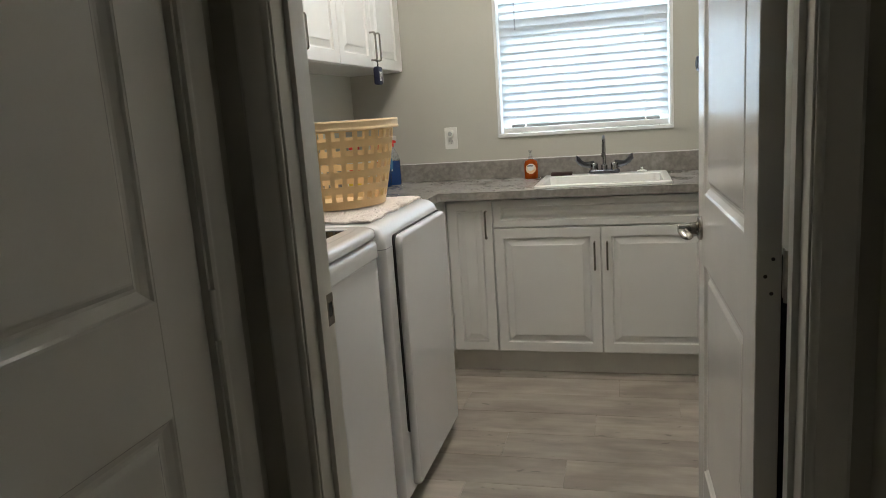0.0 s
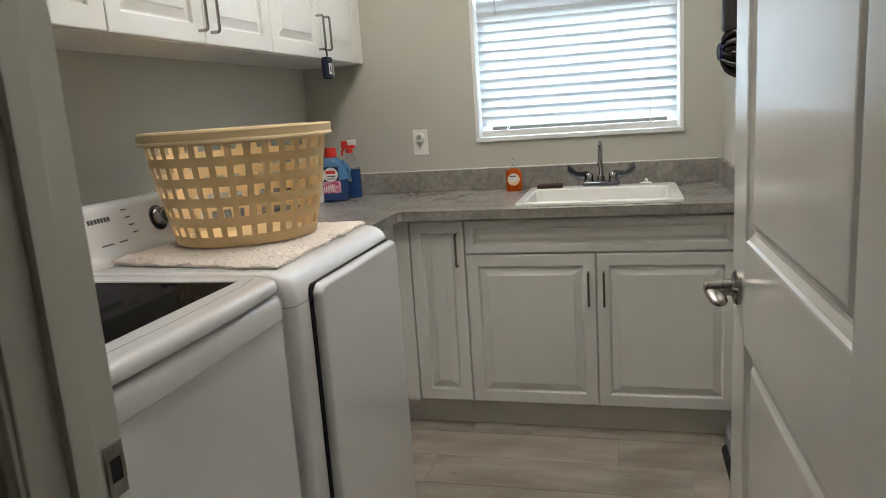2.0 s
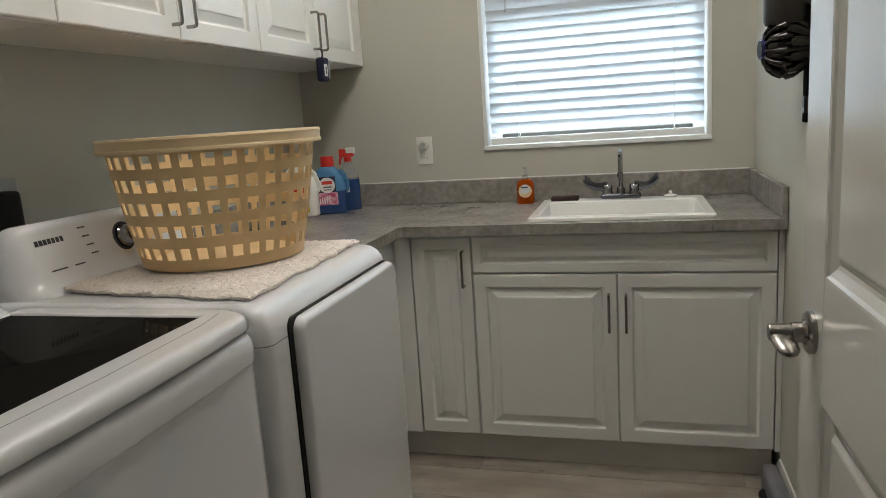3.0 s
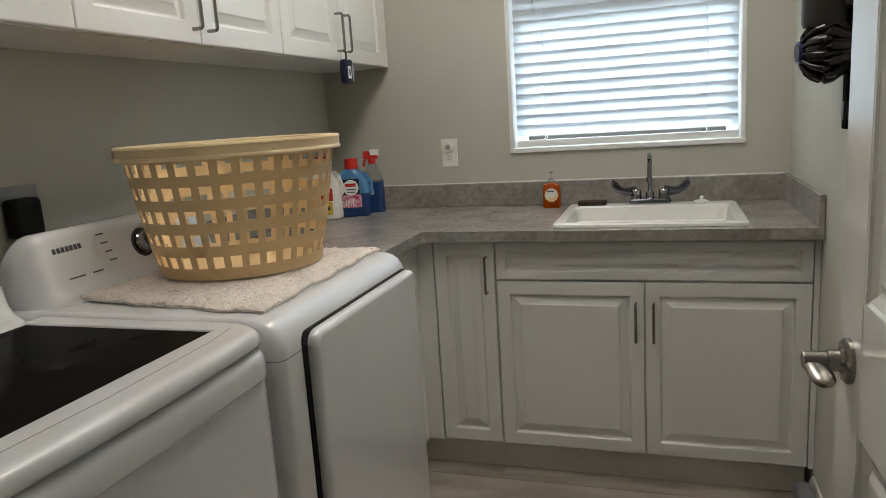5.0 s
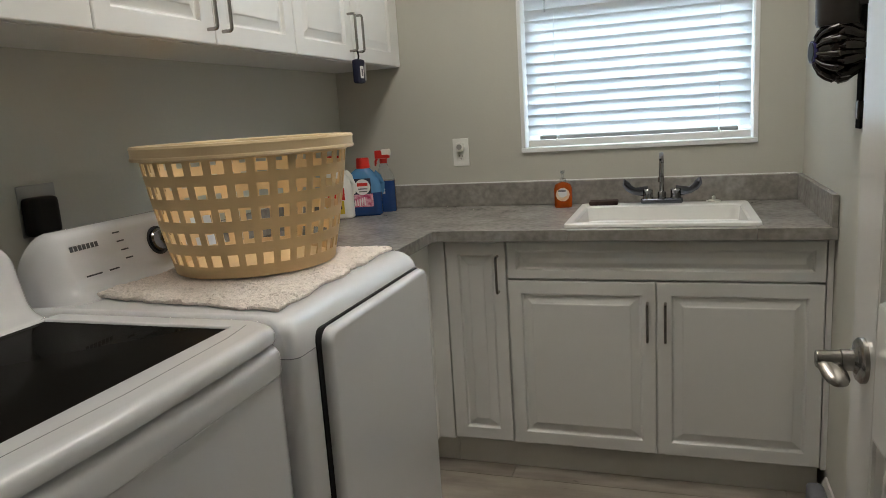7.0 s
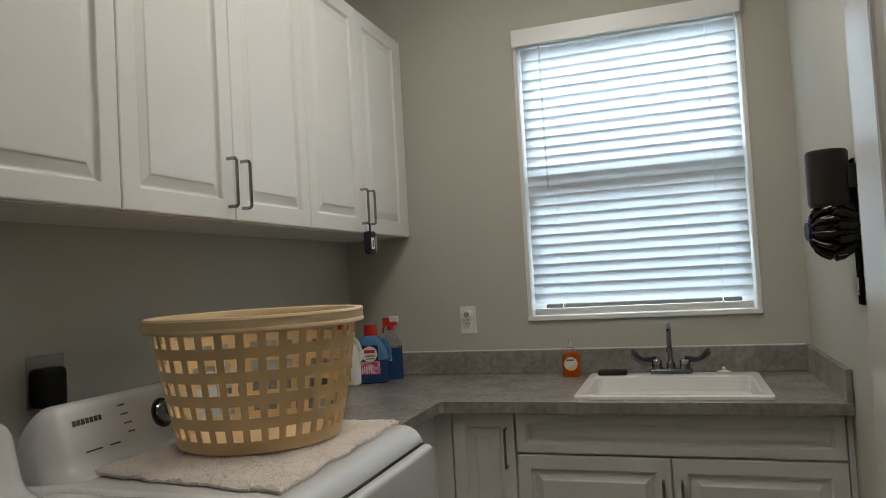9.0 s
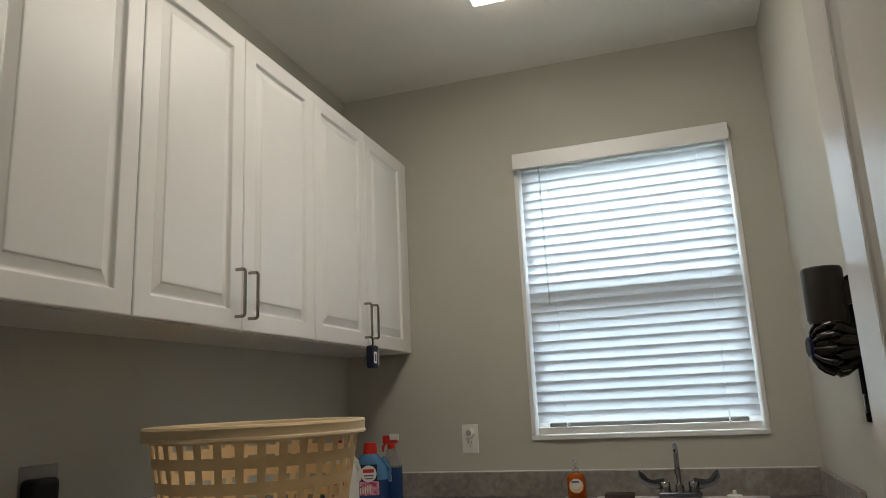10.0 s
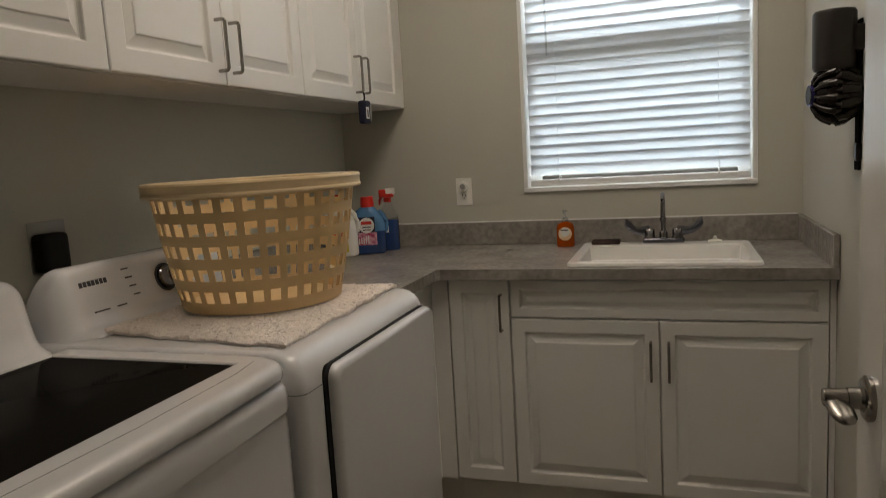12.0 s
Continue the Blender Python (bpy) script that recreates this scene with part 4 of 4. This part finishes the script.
def bowed(x_back, front, bow, y0, y1, n=40):
    """x-y outline of a slab whose front edge swells in the middle."""
    pts = [(x_back, y1), (x_back, y0)]
    for k in range(n + 1):
        u = k / n
        e = min(u, 1 - u)
        drop = 0.044 * max(0.0, 1 - e / 0.075) ** 2.2
        pts.append((front + bow * (1 - (2 * u - 1) ** 2) - drop, y0 + (y1 - y0) * u))
    return pts


def bowed_stack(x_back, front, bow, y0, y1, profile):
    """Bowed slab whose front edge follows (inset, height) pairs."""
    return loft([[(x, y, z) for x, y in bowed(x_back, front - d, bow, y0 + 0.6 * d, y1 - 0.6 * d)] for d, z in profile])


part("body", bowed_stack(BACKX, -0.757, 0.002, WY0, WY1, [(0, 0.03), (0, 0.8735), (0.0012, 0.8755), (0.004, 0.8765)]), M_ENAMEL, washer)
part("top_collar", bowed_stack(BACKX, -0.753, 0.005, WY0, WY1, [(0.005, 0.8785), (0.0012, 0.8795), (0.0, 0.882), (0.0, 0.905), (0.0006, 0.914), (0.0026, 0.9215), (0.0065, 0.9275), (0.013, 0.9315), (0.024, 0.9335)]), M_ENAMEL, washer)
GX0, GX1, GY0, GY1 = -1.272, -0.838, 1.550, 2.141
# Dark slab that paints the lid's shade into the grip gap.
part("grip_recess", prism(bowed(BACKX + 0.2, -0.784, 0.008, WY0 + 0.012, WY1 - 0.030), 0.932, 0.952), M_PRINT_SHADE, washer, "dark slab painted as shade in the grip gap")
lid = part("lid", bowed_stack(GX1, -0.757, 0.011, WY0 + 0.006, WY1 - 0.004, [(0.018, 0.9395), (0.006, 0.9385), (0.0012, 0.9400), (0.0, 0.944), (0.0003, 0.953), (0.0018, 0.9590), (0.0050, 0.9636), (0.0095, 0.9662), (0.016, 0.9675), (0.024, 0.968)]), M_ENAMEL, washer, "white lid frame")
part("lid_rail", box(GX0 - 0.012, GX1 + 0.020, GY1, WY1 - 0.003, 0.930, 0.9675, 0.009, 3), M_ENAMEL, lid)
part("lid_rail", box(GX0 - 0.012, GX1 + 0.020, WY0 + 0.006, GY0, 0.930, 0.9675, 0.009, 3), M_ENAMEL, lid)
part("lid_rail", box(GX0 - 0.030, GX0, GY0 - 0.02, GY1 + 0.02, 0.930, 0.967, 0.006, 3), M_ENAMEL, lid)
part("glass", box(GX0 - 0.002, GX1 + 0.004, GY0 - 0.002, GY1 + 0.002, 0.952, 0.963), M_GLASS_LID, lid, "smoked black glass")
part("lid_seam", tube([(-0.808, WY0 + 0.04, 0.9677), (-0.797, 1.84, 0.9677), (-0.803, 2.08, 0.9677), (-0.815, WY1 - 0.040, 0.9677)], 0.0008, 6), M_PRINT_SHADE, lid, "thin lid seam line")
part("front_seam", bowed_stack(BACKX, -0.7615, 0.003, WY0 + 0.003, WY1 - 0.003, [(0, 0.875), (0, 0.880)]), M_PRINT_SHADE, washer)
console(washer, WY0 + 0.004, WY1 - 0.004)
for i in range(3):
    mark(washer, 2.02 + 0.004 * i, 0.72 - 0.16 * i, 0.05 - 0.01 * i, 0.006)
for i in range(6):
    mark(washer, 1.60 + 0.05 * i, 0.5, 0.03, 0.005)

# ---- towel and basket on the dryer ----
towel = thing("bath_mat", "cream terry mat lying on the dryer", "mat", (0, 0, 0))
bm = bmesh.new()
NX, NY = 110, 130
# corners of the mat, slightly skewed on the dryer top
c00, c10, c11, c01 = Vector((-1.300, 2.300)), Vector((-0.806, 2.240)), Vector((-0.818, 2.842)), Vector((-1.265, 2.81))
rows_top, rows_low = [], []
for i in range(NX + 1):
    rt, rl = [], []
    for j in range(NY + 1):
        u, v = i / NX, j / NY
        p = (c00 * (1 - u) + c10 * u) * (1 - v) + (c01 * (1 - u) + c11 * u) * v
        edge = min(u, 1 - u, v, 1 - v)
        wob = 0.018 * noise.noise((u * 7, v * 7, 1.3))
        p = p + Vector((0.006 * noise.noise((u * 41, v * 41, 3.3)), 0.006 * noise.noise((u * 41, v * 41, 7.3)))) + Vector((wob, 0.012 * noise.noise((u * 7, v * 7, 5.1))))
        bump = 0.004 * abs(noise.noise((u * 5, v * 5, 9.0))) * (1.0 if edge < 0.15 else 0.3)
        rt.append(bm.verts.new((p.x, p.y, 0.9685 + (0.0045 + 0.0065 * min(1.0, edge / 0.035) ** 0.5) + bump + 0.0035 * noise.noise((u * 60, v * 66, 2)) + random.uniform(-0.0014, 0.0014))))
        rl.append(bm.verts.new((p.x, p.y, 0.9675 + bump * 0.6)))
    rows_top.append(rt)
    rows_low.append(rl)
for i in range(NX):
    for j in range(NY):
        bm.faces.new((rows_top[i][j], rows_top[i + 1][j], rows_top[i + 1][j + 1], rows_top[i][j + 1]))
        bm.faces.new((rows_low[i][j], rows_low[i][j + 1], rows_low[i + 1][j + 1], rows_low[i + 1][j]))
for i in range(NX):
    for j in (0, NY):
        bm.faces.new((rows_top[i][j], rows_low[i][j], rows_low[i + 1][j], rows_top[i + 1][j]))
for j in range(NY):
    for i in (0, NX):
        bm.faces.new((rows_top[i][j], rows_low[i][j], rows_low[i][j + 1], rows_top[i][j + 1]))
part("cloth", bm, M_TOWEL, towel)

BX, BY, BZ, BH, R0, R1 = -1.083, 2.613, 0.984, 0.303, 0.193, 0.248
basket = thing("laundry_basket", "empty tan plastic laundry basket with square holes", "basket", (BX, BY, BZ))
COLS, SUB = 33, 5
zs, holes = [], []
edges = [0.0, 0.0285, 0.0550, 0.0805, 0.1075, 0.1325, 0.1600, 0.1845, 0.2125, 0.2365, 0.2645, 0.274, 0.283]
bm = bmesh.new()
grid_out, grid_in = [], []
for z in edges:
    r = R0 + (R1 - R0) * (z / BH) + 0.004 * math.sin(math.pi * z / BH)
    ro, ri = [], []
    for k in range(COLS * SUB):
        col, q = divmod(k, SUB)
        a = 2 * math.pi * (col + (0.0, 0.19, 0.38, 0.585, 0.79)[q]) / COLS
        ro.append(bm.verts.new((r * math.cos(a), r * math.sin(a), z)))
        ri.append(bm.verts.new(((r - 0.0032) * math.cos(a), (r - 0.0032) * math.sin(a), max(z, 0.003))))
    grid_out.append(ro)
    grid_in.append(ri)
n = COLS * SUB


def is_hole(row, k):
    return row % 2 == 1 and k % SUB in (1, 2, 3) and row < 11


for row in range(len(edges) - 1):
    for k in range(n):
        if is_hole(row, k):
            continue
        k2 = (k + 1) % n
        a, b = grid_out[row], grid_out[row + 1]
        c, d = grid_in[row], grid_in[row + 1]
        bm.faces.new((a[k], a[k2], b[k2], b[k]))
        bm.faces.new((c[k], d[k], d[k2], c[k2]))
        if is_hole(row, k2):
            bm.faces.new((a[k2], c[k2], d[k2], b[k2]))
        if is_hole(row, (k - 1) % n):
            bm.faces.new((a[k], b[k], d[k], c[k]))
        if row + 1 < len(edges) - 1 and is_hole(row + 1, k):
            bm.faces.new((b[k], b[k2], d[k2], d[k]))
        if row and is_hole(row - 1, k):
            bm.faces.new((a[k], c[k], c[k2], a[k2]))
part("side_wall", bm, M_BASKET, basket)
part("base", lathe([(R0 - 0.002, 0.0), (R0 - 0.002, 0.0035), (0.02, 0.0045)], 48), M_BASKET, basket)
rt = R1
rim_prof = [(rt - 0.008, BH - 0.022), (rt + 0.008, BH - 0.024), (rt + 0.0095, BH - 0.033), (rt + 0.0125, BH - 0.034), (rt + 0.0150, BH - 0.031), (rt + 0.0145, BH - 0.0265), (rt + 0.0125, BH - 0.0245),
            (rt + 0.0130, BH - 0.010), (rt + 0.0145, BH - 0.006), (rt + 0.0120, BH - 0.001), (rt + 0.004, BH), (rt - 0.005, BH - 0.003), (rt - 0.009, BH - 0.012)]
bm = bmesh.new()
loops = []
for r, z in rim_prof:
    loops.append([bm.verts.new((r * math.cos(2 * math.pi * k / 72), r * math.sin(2 * math.pi * k / 72), z)) for k in range(72)])
for a, b in zip(loops, loops[1:] + loops[:1]):
    for k in range(72):
        bm.faces.new((a[k], a[(k + 1) % 72], b[(k + 1) % 72], b[k]))
part("rim", bm, M_RIM, basket, "rolled pale tan rim")

# ---- wall cabinets ----
UX, UZ0, UZ1 = -1.238, 1.532, 2.430


def wall_cabinet(y0, y1, doors, label, filler=0.0):
    """A box along the west wall whose doors face +x."""
    c = thing("wall_cabinet", label, "cabinet", (UX, y0, UZ0), 90, group="wall cabinets")
    w = y1 - y0
    part("body", box(0.0005, w - 0.0005, 0.021, UX - LEFT - 0.003, 0.0, UZ1 - UZ0), M_CAB, c)
    at = 0.0
    for k, dw in enumerate(doors):
        d = cabinet_door(c, at + 0.0015, dw - 0.003, 0.002, UZ1 - UZ0 - 0.004, 0.055)
        right = len(doors) == 2 and k == 0
        pull(d, dw - 0.033 if right else 0.030, 0.036, 0.168)
        at += dw
    if filler:
        part("filler", box(at + 0.001, w - 0.001, 0.004, 0.022, 0.002, UZ1 - UZ0 - 0.002), M_CAB, c)
    return c


wall_cabinet(1.511, 2.351, [0.42, 0.42], "white raised-panel wall cabinet above the washer")
wall_cabinet(2.351, 3.191, [0.42, 0.42], "white raised-panel wall cabinet above the dryer")
wall_cabinet(3.191, BACK - 0.003, [0.43, 0.43], "white raised-panel wall cabinet beside the window wall", filler=0.1)

tag = thing("key_fob", "navy key fob hanging from a cabinet handle", "key fob", (UX + 0.028, 3.592, 1.508))
part("pouch", box(-0.016, 0.016, -0.028, 0.028, -0.058, 0.030, 0.012, 3), M_NAVYCLOTH, tag)
part("patch", box(0.0162, 0.0175, -0.024, 0.002, -0.040, 0.004), M_LABEL, tag, "white rectangular patch")
part("patch_print", box(0.0175, 0.0182, -0.016, -0.006, -0.032, -0.006), M_PRINT_SHADE, tag)
part("edge_stripe", box(0.0162, 0.0172, 0.012, 0.024, -0.048, 0.012), M_STEEL, tag, "grey edge stripe")
part("cord", tube([(0, 0, 0.028), (0.002, 0.002, 0.040), (0.0, 0.004, 0.052), (-0.002, 0.0, 0.064)], 0.0035, 8), M_BLACK, tag, "black loop cord")

# ---- vacuum on its wall dock ----
vac = thing("handheld_vacuum", "dark handheld cordless vacuum hung on a wall dock", "vacuum", (0.306, 3.23, 1.345))
part("bin", lathe([(0.048, 0.13), (0.052, 0.14), (0.052, 0.275), (0.048, 0.282)], 28), M_BRONZE2, vac, "dark cylindrical bin")
CZ = 0.0685
core = part("cyclone", lathe([(0.026, -0.050), (0.048, -0.040), (0.064, -0.010), (0.062, 0.03), (0.050, 0.056)], 32, None, "X", (0, 0, CZ)), M_BRONZE, vac, "ribbed cyclone housing")
for k in range(12):
    a = 2 * math.pi * (k + 0.3) / 12
    ca, sa = math.cos(a), math.sin(a)
    pts = [(x, r * ca, CZ + r * sa) for r, x in ((0.027, -0.050), (0.040, -0.048), (0.055, -0.038), (0.066, -0.022), (0.071, -0.006), (0.067, 0.006))]
    part("rib", tube(pts, [0.0035, 0.0045, 0.0060, 0.0085, 0.0115, 0.008], 10), M_BRONZE, core)
    a += math.pi / 12
    ca, sa = math.cos(a), math.sin(a)
    pts = [(x, r * ca, CZ + r * sa) for r, x in ((0.066, -0.004), (0.074, 0.006), (0.069, 0.020), (0.058, 0.036), (0.052, 0.054))]
    part("rib", tube(pts, [0.005, 0.012, 0.0135, 0.012, 0.008], 8), M_BRONZE, core)
ring = part("ring", lathe([(0.0285, -0.006), (0.0285, 0.008), (0.0245, 0.009), (0.0240, -0.004)], 28, None, "X"), M_BLUE_RING, vac, "blue metal ring")
ring.matrix_local = pose(-0.053, 0.0, CZ, 0, 0, 6)
part("ring_core", lathe([(0.0238, -0.0078), (0.0238, 0.006)], 20, None, "X"), M_BLACK, ring, "black ring centre")
part("dock", box(0.0565, 0.0635, -0.018, 0.030, -0.135, 0.255, 0.003), M_MATTE, vac, "slim black wall dock")
part("tab", box(0.040, 0.068, -0.030, 0.010, 0.175, 0.240, 0.005), M_BRONZE2, vac, "dark dock tab")
part("clip", box(0.050, 0.066, -0.022, 0.008, -0.110, -0.062, 0.006, 3), M_BRONZE, vac, "dark dock clip")

head = thing("vacuum_floor_head", "grey vacuum floor head standing by the baseboard", "vacuum head", (0.312, 3.27, 0.0))
part("shell", box(-0.012, 0.040, -0.26, 0.150, 0.002, 0.100, 0.020, 3), M_GREYPLASTIC, head)
part("roller", lathe([(0.020, -0.24), (0.022, -0.23), (0.022, 0.07), (0.020, 0.08)], 18, None, "Y", (-0.008, 0, 0.024)), M_BLACK, head, "black brush roller")

# ---- behind the open door ----
# Guessed black board, added to make the gap at the hinge black.
table = thing("folded_table", "guessed black board standing on edge behind the door", "table", (0.345, 1.88, 0.0))
part("tabletop", box(-0.038, -0.012, -0.20, 0.20, 0.0, 0.90, 0.006, 2), M_MATTE, table, "matte black board")
for y in (-0.15, 0.15):
    part("leg", tube([(-0.002, y, 0.05), (-0.002, y, 0.80)], 0.009, 10), M_BLACK, table)
print_1 = thing("framed_print", "small framed blue print hung on the wall", "picture", (RIGHT, 1.86, 1.52))
for b in ((-0.145, 0.145, -0.216, -0.196), (-0.145, 0.145, 0.196, 0.216), (-0.145, -0.127, -0.196, 0.196), (0.127, 0.145, -0.196, 0.196)):
    part("picture_frame", box(-0.020, -0.001, *b, 0.003, 1), M_VINYL, print_1, "white picture frame")
part("sheet", box(-0.010, -0.002, -0.127, 0.127, -0.196, 0.196), M_PRINTBLUE, print_1, "plain dusty blue print")

# ---- ceiling lamp ----
cl = thing("ceiling_lamp", "rectangular white flush ceiling lamp, switched on", "ceiling lamp", (-0.445, 2.785, CEIL))
part("housing", box(-0.235, 0.235, -0.61, 0.61, -0.025, 0.0, 0.004), M_PANEL, cl)
part("diffuser", box(-0.228, 0.228, -0.602, 0.602, -0.070, -0.025, 0.012, 3), M_DIFFUSER, cl, "glowing white diffuser")

# ---- floor tiles ----
PL, PW = 0.92, 0.2
full = mesh_of("tile", box(0, PL - 0.0014, 0, PW - 0.0014, -0.006, 0.0, 0.0006, 1), M_TILE)
cut = {}
row = -15
y = 1.03 - 28 * PW
while y < BACK:
    off = (row * 0.47 + (row % 3) * 0.11) % PL
    west = LEFT - T if y > FRONT - 0.12 else HALL_L - T
    x = LEFT - T - off
    while x < RIGHT + T:
        a, b = max(x, west), min(x + PL, RIGHT + T)
        c = max(y, HALL_B - T)
        e = min(y + PW, BACK + 0.1)
        if b - a > 0.02 and e - c > 0.02:
            key = (round(b - a, 3), round(e - c, 3))
            if key == (PL, PW):
                me = full
            else:
                if key not in cut:
                    cut[key] = mesh_of("tile", box(0, b - a - 0.0014, 0, e - c - 0.0014, -0.006, 0.0, 0.0006, 1), M_TILE)
                me = cut[key]
            t = new("tile", me)
            t.parent = floor
            t.matrix_local = Matrix.Translation((a, c, random.uniform(-0.0004, 0.0)))
        x += PL
    y += PW
    row += 1
